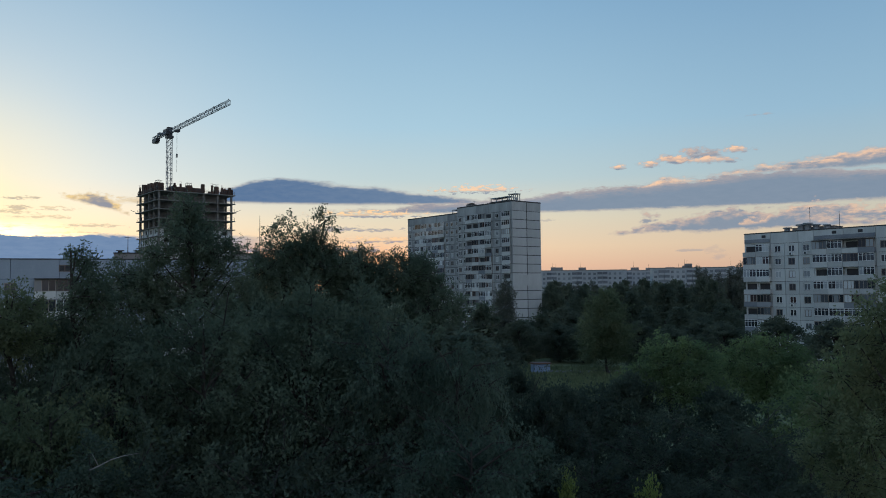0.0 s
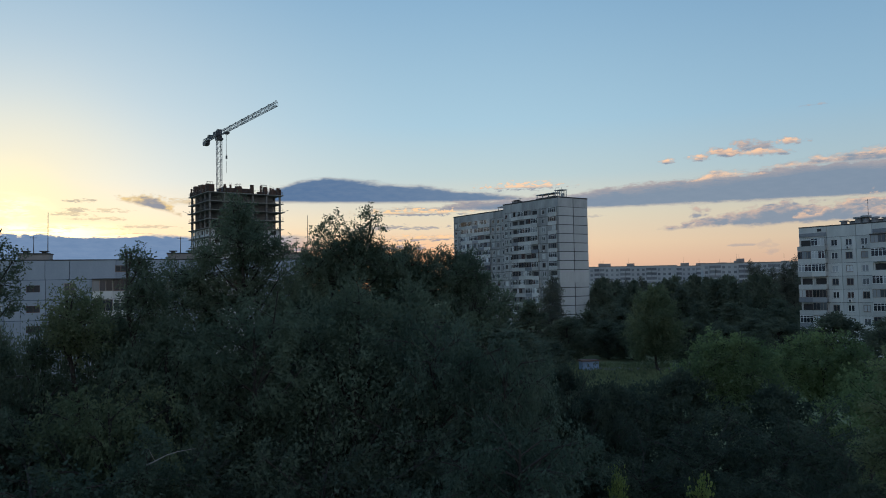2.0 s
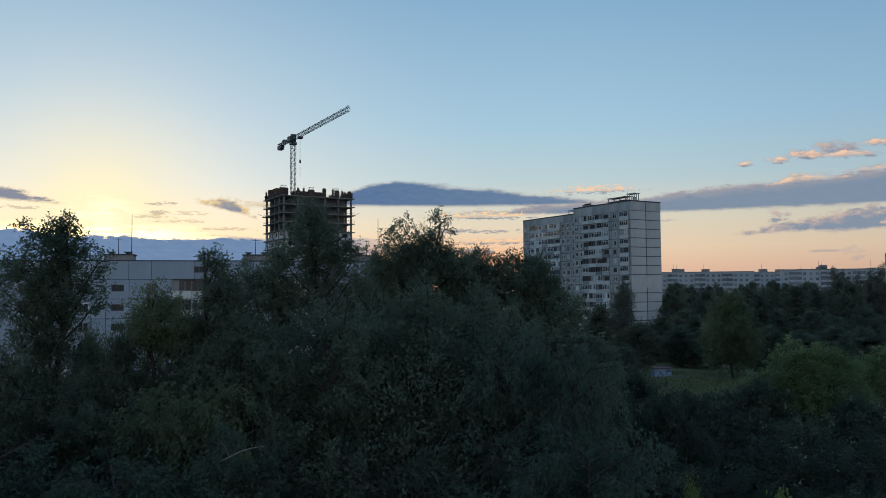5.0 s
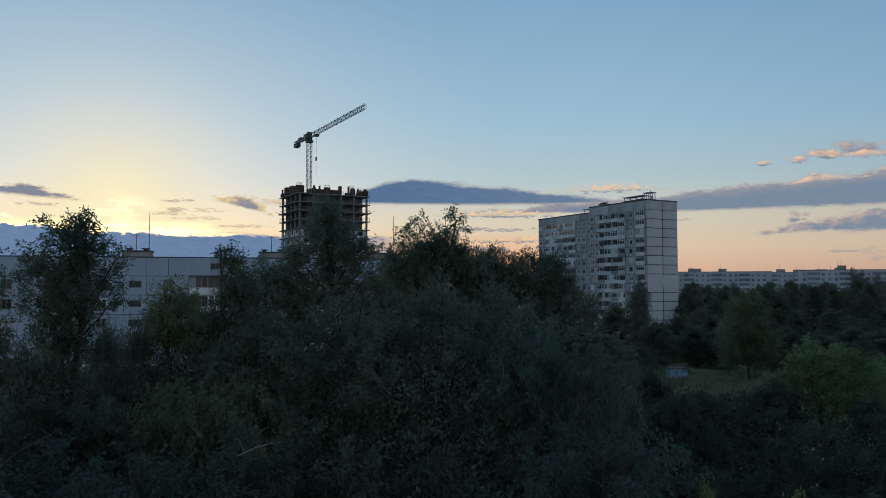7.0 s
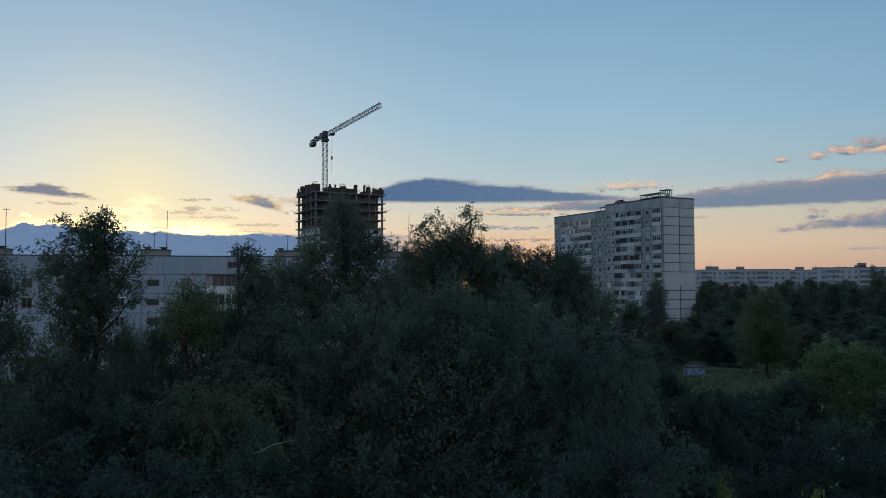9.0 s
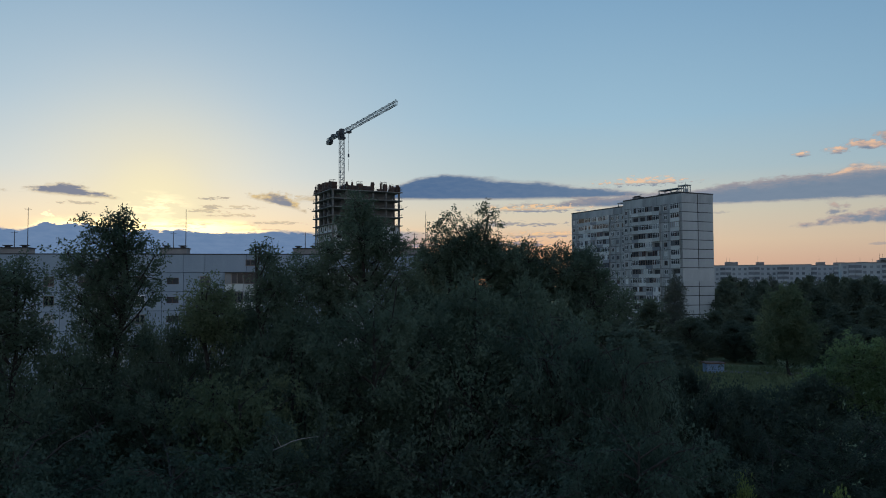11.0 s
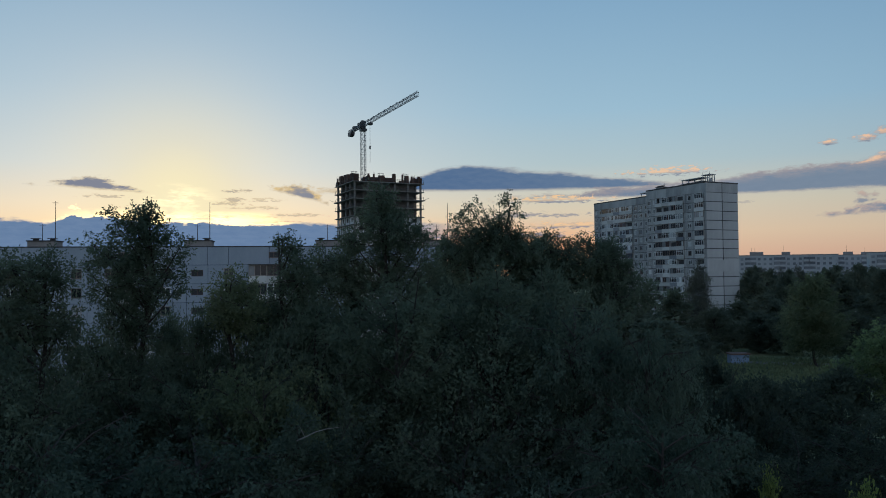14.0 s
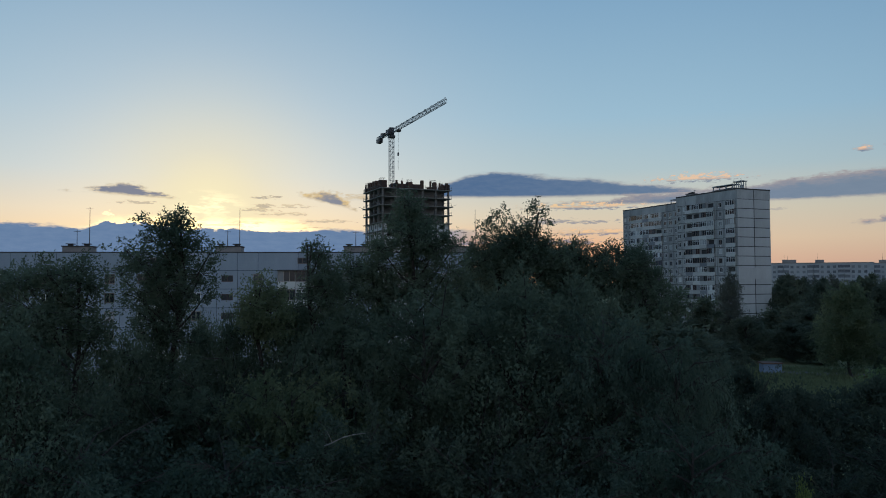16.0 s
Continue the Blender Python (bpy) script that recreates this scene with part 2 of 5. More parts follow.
def foliage(name, dark, light, through_light=0.3):
    """Leaves: colour shifts from leaf to leaf and tree to tree, a little light comes through. Broad noise paints in
    shade between leaf masses.
    """
    m = bpy.data.materials.new(name)
    m.use_nodes = True
    n = Net(m.node_tree)
    b = m.node_tree.nodes["Principled BSDF"]
    leaf = n.node("ShaderNodeNewGeometry").outputs["Random Per Island"]
    whole = n.node("ShaderNodeObjectInfo").outputs["Random"]
    shade_patch = n.noise(n.node("ShaderNodeTexCoord").outputs["Object"], 0.35, 3.0)
    t = n.math("ADD", n.math("MULTIPLY", leaf, 0.14), n.math("MULTIPLY", n.step(shade_patch, 0.3, 0.7), 0.7))
    t = n.math("ADD", t, n.math("MULTIPLY", n.math("SUBTRACT", whole, 0.6), 0.35), clamp=True)
    colour = n.mix(t, (*dark, 1), (*light, 1))
    n.put(b.inputs["Base Color"], colour)
    b.inputs["Roughness"].default_value = 0.75
    b.inputs["Specular IOR Level"].default_value = 0.1
    thin = n.node("ShaderNodeBsdfTranslucent")
    n.put(thin.inputs[0], colour)
    both = n.node("ShaderNodeMixShader")
    both.inputs[0].default_value = through_light
    n.put(both.inputs[1], b.outputs[0])
    n.put(both.inputs[2], thin.outputs[0])
    n.put(m.node_tree.nodes["Material Output"].inputs[0], both.outputs[0])
    return m


def glazing(name, tone):
    """Window glass in front of dim rooms: some are pale, for curtains behind and for sky reflections painted into the
    colour.
    """
    m = bpy.data.materials.new(name)
    m.use_nodes = True
    n = Net(m.node_tree)
    b = m.node_tree.nodes["Principled BSDF"]
    r = n.node("ShaderNodeObjectInfo").outputs["Random"]
    n.put(b.inputs["Base Color"], n.ramp(r, [(0.0, (0.012, 0.014, 0.018)), (0.3, tone), (0.34, (0.065, 0.035, 0.035)), (0.38, tone), (0.6, tone), (0.72, (0.13, 0.145, 0.16)), (0.86, (0.34, 0.36, 0.38)), (1.0, (0.68, 0.7, 0.71))]))
    b.inputs["Roughness"].default_value = 0.06
    b.inputs["IOR"].default_value = 1.52
    return m


# tower front panels: their shade against the gable is put into this colour
M_PANEL_SHADED = surface("shaded_wall_panel", (0.24, 0.245, 0.25), (0.47, 0.475, 0.475), 0.5, 0.9, 0, 0.25, 14, 0.7, 0.35)
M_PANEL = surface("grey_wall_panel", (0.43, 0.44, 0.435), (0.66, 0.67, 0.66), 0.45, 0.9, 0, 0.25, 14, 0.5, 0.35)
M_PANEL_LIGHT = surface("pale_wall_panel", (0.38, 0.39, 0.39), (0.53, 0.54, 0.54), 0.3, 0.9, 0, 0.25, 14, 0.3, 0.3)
M_PANEL_BLUE = surface("pale_blue_grey_panel", (0.25, 0.30, 0.365), (0.36, 0.41, 0.475), 0.3, 0.9, 0, 0.25, 14, 0.3, 0.3)
M_SEAM = surface("tarred_seam", (0.03, 0.03, 0.035), (0.07, 0.07, 0.075), 0.8, 0.9)
M_SEAM_BLUE = surface("painted_blue_seam", (0.05, 0.08, 0.13), (0.09, 0.13, 0.19), 0.8, 0.9)
M_PARAPET = surface("balcony_parapet", (0.36, 0.365, 0.365), (0.60, 0.605, 0.595), 0.4, 0.85, 0, 0.2, 12, 0.9)
M_PARAPET_DARK = surface("clad_parapet", (0.16, 0.18, 0.21), (0.30, 0.31, 0.33), 0.4, 0.8, 0, 0.2, 12, 0.9)
M_FRAME = surface("white_frame", (0.62, 0.63, 0.64), (0.80, 0.80, 0.79), 0.8, 0.5, spread=0.4)
M_FRAME_OLD = surface("weathered_wood_frame", (0.14, 0.10, 0.08), (0.34, 0.30, 0.27), 0.8, 0.7, spread=0.8)
M_GLASS = glazing("window_glass", (0.03, 0.035, 0.045))
# distance haze is mixed into the paler wall and window colours of the far blocks
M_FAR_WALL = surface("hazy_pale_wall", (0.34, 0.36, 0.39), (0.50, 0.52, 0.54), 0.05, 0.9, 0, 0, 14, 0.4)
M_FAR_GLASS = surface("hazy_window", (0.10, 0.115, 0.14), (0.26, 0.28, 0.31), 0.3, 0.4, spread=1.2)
M_ROOM = surface("dim_recess", (0.03, 0.03, 0.035), (0.08, 0.08, 0.085), 0.6, 0.9)
M_ROOF = surface("bitumen_roof", (0.04, 0.04, 0.045), (0.09, 0.09, 0.09), 0.3, 0.95)
M_BRICK = surface("pale_brick", (0.20, 0.185, 0.18), (0.32, 0.30, 0.29), 0.6, 0.9, 0, 0.2, 10, 0.3)
M_CONCRETE = surface("raw_concrete", (0.13, 0.125, 0.12), (0.26, 0.25, 0.235), 0.3, 0.95, 0, 0.3, 10, 0.3)
M_FORM = surface("rusty_formwork", (0.05, 0.028, 0.02), (0.13, 0.07, 0.05), 0.5, 0.85, 0, 0.2, 10, 0.6)
M_BLOCK = surface("pale_block_wall", (0.42, 0.42, 0.43), (0.58, 0.58, 0.57), 0.5, 0.95, 0, 0.2, 10, 0.4)
M_STEEL = surface("painted_steel", (0.13, 0.14, 0.155), (0.30, 0.31, 0.33), 0.6, 0.5, 0.2)
M_DARK_STEEL = surface("dark_steel", (0.03, 0.035, 0.045), (0.08, 0.085, 0.095), 0.6, 0.5, 0.5)
M_BARK = surface("bark", (0.025, 0.022, 0.02), (0.06, 0.052, 0.046), 1.5, 0.95, 0, 0.6, 6, 0.2, 0.3)
M_GROUND = surface("rough_grass", (0.085, 0.11, 0.05), (0.16, 0.19, 0.085), 0.08, 0.95, 0, 0.4, 30)
M_PATH = surface("worn_asphalt", (0.10, 0.10, 0.105), (0.17, 0.165, 0.16), 0.3, 0.9, 0, 0.3, 14)
M_BLUE = surface("faded_blue_paint", (0.15, 0.24, 0.40), (0.28, 0.38, 0.52), 0.8, 0.6, 0, 0.1, 10)
M_RUST = surface("rusty_red_sheet", (0.09, 0.05, 0.042), (0.17, 0.10, 0.08), 1.0, 0.8)
L_ELM = foliage("elm_leaf", (0.08, 0.116, 0.083), (0.173, 0.22, 0.152), 0.5)
L_WILLOW = foliage("willow_leaf", (0.062, 0.098, 0.074), (0.135, 0.18, 0.134), 0.5)
L_MAPLE = foliage("maple_leaf", (0.114, 0.175, 0.089), (0.264, 0.343, 0.154), 0.5)
L_ASH = foliage("ash_leaf", (0.109, 0.148, 0.086), (0.242, 0.278, 0.156), 0.5)
# leaf colour darkened to stand for the shade low in the tree mass
L_SHADED = foliage("shaded_leaf", (0.054, 0.078, 0.062), (0.133, 0.164, 0.11), 0.5)
L_SHOOT = foliage("shoot_leaf", (0.14, 0.192, 0.061), (0.299, 0.354, 0.12), 0.5)
L_GRASS = foliage("grass_blade", (0.132, 0.161, 0.087), (0.24, 0.275, 0.147), 0.35)
L_FAR = foliage("distant_leaf", (0.077, 0.103, 0.079), (0.167, 0.196, 0.137), 0.5)
L_POPLAR = foliage("poplar_leaf", (0.101, 0.114, 0.1), (0.193, 0.207, 0.166), 0.5)


# ---- mesh helpers ----
class Shape:
    """Collects boxes and tubes into one mesh, with a material slot for each face."""

    def __init__(self):
        self.v, self.f, self.m = [], [], []

    def box(self, x0, y0, z0, x1, y1, z1, m=0):
        k = len(self.v)
        self.v += [(x, y, z) for z in (z0, z1) for x, y in ((x0, y0), (x1, y0), (x1, y1), (x0, y1))]
        for q in ((3, 2, 1, 0), (4, 5, 6, 7), (0, 1, 5, 4), (1, 2, 6, 5), (2, 3, 7, 6), (3, 0, 4, 7)):
            self.f.append(tuple(k + i for i in q))
            self.m.append(m)
        return self

    def tube(self, points, radii, sides=6, m=0):
        k = len(self.v)
        pts = [Vector(p) for p in points]
        for i, p in enumerate(pts):
            d = (pts[min(i + 1, len(pts) - 1)] - pts[max(i - 1, 0)]).normalized()
            a = d.cross(Vector((1, 0, 0)) if abs(d.z) > 0.7 else Vector((0, 0, 1))).normalized()
            b = d.cross(a)
            r = radii[min(i, len(radii) - 1)]
            self.v += [tuple(p + (a * math.cos(j * math.tau / sides) + b * math.sin(j * math.tau / sides)) * r) for j in range(sides)]
        for i in range(len(pts) - 1):
            for j in range(sides):
                a, b = k + i * sides + j, k + i * sides + (j + 1) % sides
                self.f.append((a, b, b + sides, a + sides))
                self.m.append(m)
        self.f.append(tuple(k + j for j in reversed(range(sides))))
        self.f.append(tuple(k + (len(pts) - 1) * sides + j for j in range(sides)))
        self.m += [m, m]
        return self

    def mesh(self, name, *materials):
        me = bpy.data.meshes.new(name)
        me.from_pydata(self.v, [], self.f)
        for m in materials:
            me.materials.append(m)
        if len(materials) > 1:
            me.polygons.foreach_set("material_index", self.m)
        return me


def part(name, mesh, parent, at=(0, 0, 0), label="", turn=0.0):
    """One mesh object under a thing or a part."""
    ob = new(name, mesh)
    ob.parent = parent
    ob.matrix_basis = pose(*at, 0, 0, turn)
    return tagged(ob, label) if label else ob


def thing(name, m, label, category, group="", kind="", mesh=None):
    ob = new(name, mesh)
    ob.matrix_basis = m
    return tagged(ob, label, category, group, kind)


# ---- ground ----
gs = Shape()
N = 48
side = [-4600 + 9200 * (0.5 + 0.5 * math.copysign(abs(2 * i / N - 1) ** 2.5, 2 * i / N - 1)) for i in range(N + 1)]
for j in range(N + 1):
    for i in range(N + 1):
        x, y = side[i], side[j]
        gs.v.append((x, y, -0.05 + 0.25 * noise.noise((x * 0.02, y * 0.02, 0)) - 0.15))
gs.f = [(j * (N + 1) + i, j * (N + 1) + i + 1, (j + 1) * (N + 1) + i + 1, (j + 1) * (N + 1) + i) for j in range(N) for i in range(N)]
thing("ground", Matrix(), "rough grassy ground between the blocks", "ground", kind="structure", mesh=gs.mesh("ground", M_GROUND))

# ---- panel buildings ----
STOREY = 2.8


def wall_bay(w, hole=None, h=STOREY, deep=0.25, joint=0.035):
    """A wall panel w wide and a storey high, set in 3 cm joints, with an opening (x0, z0, x1, z1)."""
    s, g = Shape(), joint
    if hole is None:
        return s.box(g, 0, g, w - g, deep, h - g)
    x0, z0, x1, z1 = hole
    s.box(g, 0, g, w - g, deep, z0).box(g, 0, z1, w - g, deep, h - g)
    return s.box(g, 0, z0, x0, deep, z1).box(x1, 0, z0, w - g, deep, z1)


def sash(w, h, n, bar=0.12, transom=False):
    """A window frame with n lights."""
    s = Shape()
    s.box(0, 0, 0, w, 0.09, bar).box(0, 0, h - bar, w, 0.09, h)
    for i in range(n + 1):
        x = (w - bar) * i / n
        s.box(x, 0, bar, x + bar, 0.09, h - bar)
    if transom:
        s.box(bar, 0.01, h * 0.7, w - bar, 0.08, h * 0.7 + bar * 0.8)
    return s


MADE = {}


def made(key, build):
    if key not in MADE:
        MADE[key] = build()
    return MADE[key]


def put_window(house, x, y, z, w, h, n, old, rnd):
    frame_mat = M_FRAME_OLD if old else M_FRAME
    f = part("window", made(("sash", w, h, n, old), lambda: sash(w, h, n).mesh("window", frame_mat)), house, (x, y, z))
    part("pane", made(("pane", w, h), lambda: Shape().box(0.05, 0.035, 0.05, w - 0.05, 0.05, h - 0.05).mesh("pane", M_GLASS)), f)
    part("sill", made(("sill", w), lambda: Shape().box(-0.06, -0.16, -0.06, w + 0.06, 0.05, -0.005).mesh("sill", M_STEEL)), f)


def put_balcony(house, x, z, w, rnd, style, out=0.9):
    """A loggia: slab, parapet and side walls, glazed in white or old wood, or left open."""
    dark = rnd.random() < 0.08
    b = part("balcony", made(("slab", w, out), lambda: Shape().box(0, -out, 0, w, 0.0, 0.14).mesh("balcony", M_CONCRETE)), house, (x, 0, z))
    mat = M_PARAPET_DARK if dark else M_PARAPET
    part("parapet", made(("parapet", w, out, dark), lambda: Shape().box(0.02, -out - 0.04, 0.0, w - 0.02, -out + 0.06, 1.08).box(0.02, -out + 0.06, 0.14, 0.1, -0.01, 1.08).box(w - 0.1, -out + 0.06, 0.14, w - 0.02, -0.01, 1.08).mesh("parapet", mat)), b)
    if style == "bare":
        return
    old = style == "old"
    n = max(3, int(w / 0.75))
    h = STOREY - 1.08 - 0.06
    frame_mat = M_FRAME_OLD if old else M_FRAME
    part("glazing", made(("glz", w, out, old), lambda: sash(w - 0.06, h, n, 0.09, transom=not old).mesh("glazing", frame_mat)), b, (0.03, -out - 0.02, 1.08))
    k = rnd.randint(2, 3) if w > 2.5 else 1
    for i in range(k):
        pw = (w - 0.1) / k
        part("pane", made(("glzp", w, k), lambda: Shape().box(0.01, 0.035, 0.05, pw - 0.01, 0.05, h - 0.05).mesh("pane", M_GLASS)), b, (0.05 + i * pw, -out - 0.02, 1.08))


def facade(house, bays, storeys, base, rnd, panel, x0=0.0, glazed=0.75, old=0.35, joint=0.035, out=0.9):
    """Storeys of bays: (kind, width). w: window, d: narrow window, b: balcony, n: blank, s: stair window."""
    x = x0
    for kind, w in bays:
        for k in range(storeys):
            z = base + k * STOREY
            aged = rnd.random() < old
            if kind == "n":
                part("wall_panel", made(("n", w, panel.name, joint), lambda: wall_bay(w, joint=joint).mesh("wall_panel", panel)), house, (x, 0, z))
            elif kind in "wd":
                ww = 1.45 if kind == "w" else 0.85
                a = round((w - ww) / 2, 3)
                part("wall_panel", made((kind, w, panel.name, joint), lambda: wall_bay(w, (a, 0.85, a + ww, 2.3), joint=joint).mesh("wall_panel", panel)), house, (x, 0, z))
                put_window(house, x + a, 0.08, z + 0.85, ww, 1.45, 2 if kind == "w" else 1, aged, rnd)
                if kind == "w" and rnd.random() < 0.13:
                    c = part("air_conditioner", made("ac", lambda: Shape().box(0, -0.36, 0, 0.8, -0.04, 0.55).box(0.12, -0.375, 0.06, 0.55, -0.36, 0.49, 1).mesh("air_conditioner", M_FRAME, M_DARK_STEEL)), house, (x + a + 0.3, 0, z + 0.12))
            elif kind == "s":
                a = round((w - 1.7) / 2, 3)
                part("wall_panel", made((kind, w, panel.name), lambda: wall_bay(w, (a, 1.1, a + 1.7, 2.05)).mesh("wall_panel", panel)), house, (x, 0, z))
                f = part("window", made("stair", lambda: sash(1.7, 0.95, 2, 0.06).mesh("window", M_RUST)), house, (x + a, 0.1, z + 1.1))
                part("pane", made("stairp", lambda: Shape().box(0.04, 0.03, 0.04, 1.66, 0.05, 0.91).mesh("pane", M_ROOM)), f)
            else:
                part("wall_panel", made((kind, w, panel.name), lambda: wall_bay(w, (w * 0.12, 0.15, w * 0.88, 2.4)).mesh("wall_panel", panel)), house, (x, 0, z))
                r = rnd.random()
                put_balcony(house, x, z, w, rnd, "bare" if r > glazed else "old" if r < old else "white", out)
        x += w
    return x


def shell(house, length, depth, base, top, seam, x0=0.0, lead=0.2):
    """The dark core behind the panels: joints show it as thin lines."""
    part("core_wall", Shape().box(x0 + 0.06, lead, 0, x0 + length - 0.06, depth - lead, top - 0.02).mesh("core_wall", seam), house)
    part("plinth", Shape().box(x0 + 0.03, 0.1, -0.4, x0 + length - 0.03, depth - 0.1, base - 0.03).mesh("plinth", M_CONCRETE), house)


def roof_edge(house, length, depth, top, x0=0.0, high=0.35):
    s = Shape()
    s.box(x0 - 0.05, -0.06, top, x0 + length + 0.05, 0.3, top + high).box(x0 - 0.05, depth - 0.3, top, x0 + length + 0.05, depth + 0.06, top + high)
    s.box(x0 - 0.05, 0.3, top, x0 + 0.3, depth - 0.3, top + high).box(x0 + length - 0.3, 0.3, top, x0 + length + 0.05, depth - 0.3, top + high)
    part("parapet", s.mesh("parapet", M_ROOF), house, label="dark tarred parapet edge")
    part("roof", Shape().box(x0 + 0.3, 0.3, top - 0.02, x0 + length - 0.3, depth - 0.3, top + 0.1).mesh("roof", M_ROOF), house)


def end_wall(house, x, depth, cols, storeys, base, panel, turn, joint=0.035):
    w = depth / cols
    for c in range(cols):
        for k in range(storeys):
            me = made(("end", round(w, 3), panel.name, joint), lambda: wall_bay(w, joint=joint).mesh("wall_panel", panel))
            at = (x, c * w, base + k * STOREY) if turn > 0 else (x, (c + 1) * w, base + k * STOREY)
            part("wall_panel", me, house, at, turn=turn)


def attic(house, widths, depth, z, h, panel, x0=0.0, ends=2):
    x = x0
    for w in widths:
        part("attic_panel", made(("attic", w, h, panel.name), lambda: wall_bay(w, None, h).mesh("attic_panel", panel)), house, (x, 0, z))
        x += w
    for c in range(ends):
        w = depth / ends
        me = made(("attic", round(w, 3), h, panel.name), lambda: wall_bay(w, None, h).mesh("attic_panel", panel))
        part("attic_panel", me, house, (x, c * w, z), turn=90)
        part("attic_panel", me, house, (x0, (c + 1) * w, z), turn=-90)


def vent_block(house, x, y, z, w, d, h):
    """A lift or vent housing on the roof, with capped shafts."""
    b = part("roof_housing", Shape().box(0, 0, 0, w, d, h).mesh("roof_housing", M_BRICK), house, (x, y, z))
    part("coping", Shape().box(-0.12, -0.12, h, w + 0.12, d + 0.12, h + 0.16).mesh("coping", M_ROOF), b)
    for i in (0.12, 0.72):
        part("vent_cap", Shape().box(w * i, d * 0.3, h + 0.16, w * i + 0.6, d * 0.3 + 0.6, h + 0.4).box(w * i - 0.25, d * 0.3 - 0.25, h + 0.4, w * i + 0.85, d * 0.3 + 0.85, h + 0.52).mesh("vent_cap", M_ROOF), b)
    return b


def aerial(house, x, y, z, h, yagi=True):
    mast = part("aerial", Shape().tube([(0, 0, 0), (0, 0, h)], [0.07, 0.035], 5).mesh("aerial", M_DARK_STEEL), house, (x, y, z))
    if yagi:
        s = Shape().tube([(-0.45, 0, h - 0.25), (0.45, 0, h - 0.25)], [0.03], 4)
        for i in range(5):
            s.tube([(-0.4 + 0.2 * i, -0.25, h - 0.25), (-0.4 + 0.2 * i, 0.25, h - 0.25)], [0.02], 4)
        part("antenna", s.mesh("antenna", M_DARK_STEEL), mast)


GRID = -50.97

# tower block of two staggered sections
rnd = random.Random(4)
B_FOOT = Vector((21.2, 237.9, 0))
along, inward = Vector((0.63, -0.777, 0)), Vector((0.777, 0.63, 0))
L1 = 26.6
tower = thing("apartment_tower", pose(*(B_FOOT - along * L1), 0, 0, GRID), "tall grey concrete panel tower with rows of balconies", "apartment building")
bays1 = [("w", 2.6), ("d", 1.9), ("b", 3.2), ("b", 3.2), ("b", 3.2), ("b", 3.2), ("n", 0.8), ("w", 2.8), ("n", 1.2), ("b", 3.7), ("n", 0.8)]
shell(tower, L1, 12.8, 1.5, 43.6, M_SEAM)
facade(tower, bays1, 14, 1.5, rnd, M_PANEL_SHADED, glazed=0.86, old=0.3, joint=0.07, out=0.4)
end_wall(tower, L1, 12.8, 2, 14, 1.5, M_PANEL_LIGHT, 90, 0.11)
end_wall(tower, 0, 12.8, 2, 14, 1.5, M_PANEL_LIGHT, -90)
attic(tower, [4.5, 5.0, 6.4, 5.0, 5.7], 12.8, 40.7, 2.8, M_PANEL_SHADED)
roof_edge(tower, L1, 12.8, 43.5)
for z0, z1 in ((1.6, 17.0), (20.6, 43.4)):
    part("tarred_seam", Shape().box(L1 - 0.05, 6.26, z0, L1 + 0.012, 6.52, z1).mesh("tarred_seam", M_SEAM), tower, label="tarred vertical joint of the gable")
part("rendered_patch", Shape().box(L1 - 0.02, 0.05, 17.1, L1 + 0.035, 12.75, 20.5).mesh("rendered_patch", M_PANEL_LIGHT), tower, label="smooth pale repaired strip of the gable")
rear = thing("apartment_tower", pose(*(B_FOOT - along * (L1 + 39.7) + inward * 8.3), 0, 0, GRID), "grey panel tower section set back behind its neighbour", "apartment building")
L2 = 39.7
bays2 = [("w", 2.6), ("d", 2.4)] + [("b", 3.5)] * 5 + [("w", 2.8), ("w", 2.8), ("d", 2.6), ("n", 9.0)]
shell(rear, L2, 12, 1.5, 43.1, M_SEAM)
facade(rear, bays2, 14, 1.5, rnd, M_PANEL_SHADED, glazed=0.92, old=0.25, joint=0.07, out=0.4)
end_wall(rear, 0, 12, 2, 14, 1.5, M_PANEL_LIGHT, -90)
attic(rear, [4.7, 6.4, 6.8, 6.4, 5.1, 3.0, 7.3], 12, 40.7, 2.3, M_PANEL_SHADED)
roof_edge(rear, L2, 12, 43.0)


def roof_frame(house, x, y, z, w, d, h, rails=True):
    """A flat canopy on posts over the lift shafts, with a railing."""
    s = Shape().box(0, 0, h, w, d, h + 0.22)
    for i in range(4):
        for yy in (0.2, d - 0.4):
            px = 0.2 + i * (w - 0.6) / 3
            s.box(px, yy, 0, px + 0.2, yy + 0.2, h)
    s.box(w * 0.6, 0.8, 0, w * 0.85, d - 0.8, h * 0.6)
    f = part("roof_canopy", s.mesh("roof_canopy", M_PANEL_LIGHT), house, (x, y, z))
    if rails:
        r = Shape()
        for i in range(6):
            r.tube([(w * i / 5, 0.1, h + 0.2), (w * i / 5, 0.1, h + 1.1)], [0.05], 4)
        r.tube([(0, 0.1, h + 1.1), (w, 0.1, h + 1.1)], [0.05], 4)
        part("railing", r.mesh("railing", M_DARK_STEEL), f)


for x, y, w, h in ((13.6, 3.0, 9.0, 2.2),):
    h -= 1.4
    lift = part("lift_house", Shape().box(0, 0, 0, w, 4.5, h).mesh("lift_house", M_PANEL_LIGHT), tower, (x, y, 43.6), "pale lift housing on the roof")
    part("coping", Shape().box(-0.3, -0.3, h, w + 0.1, 4.8, h + 0.12).mesh("coping", M_ROOF), lift)
roof_frame(tower, 13.8, 2.4, 43.6, 8.6, 3.0, 1.9, False)
roof_frame(tower, 22.9, 2.0, 43.6, 3.4, 2.4, 2.4, False)
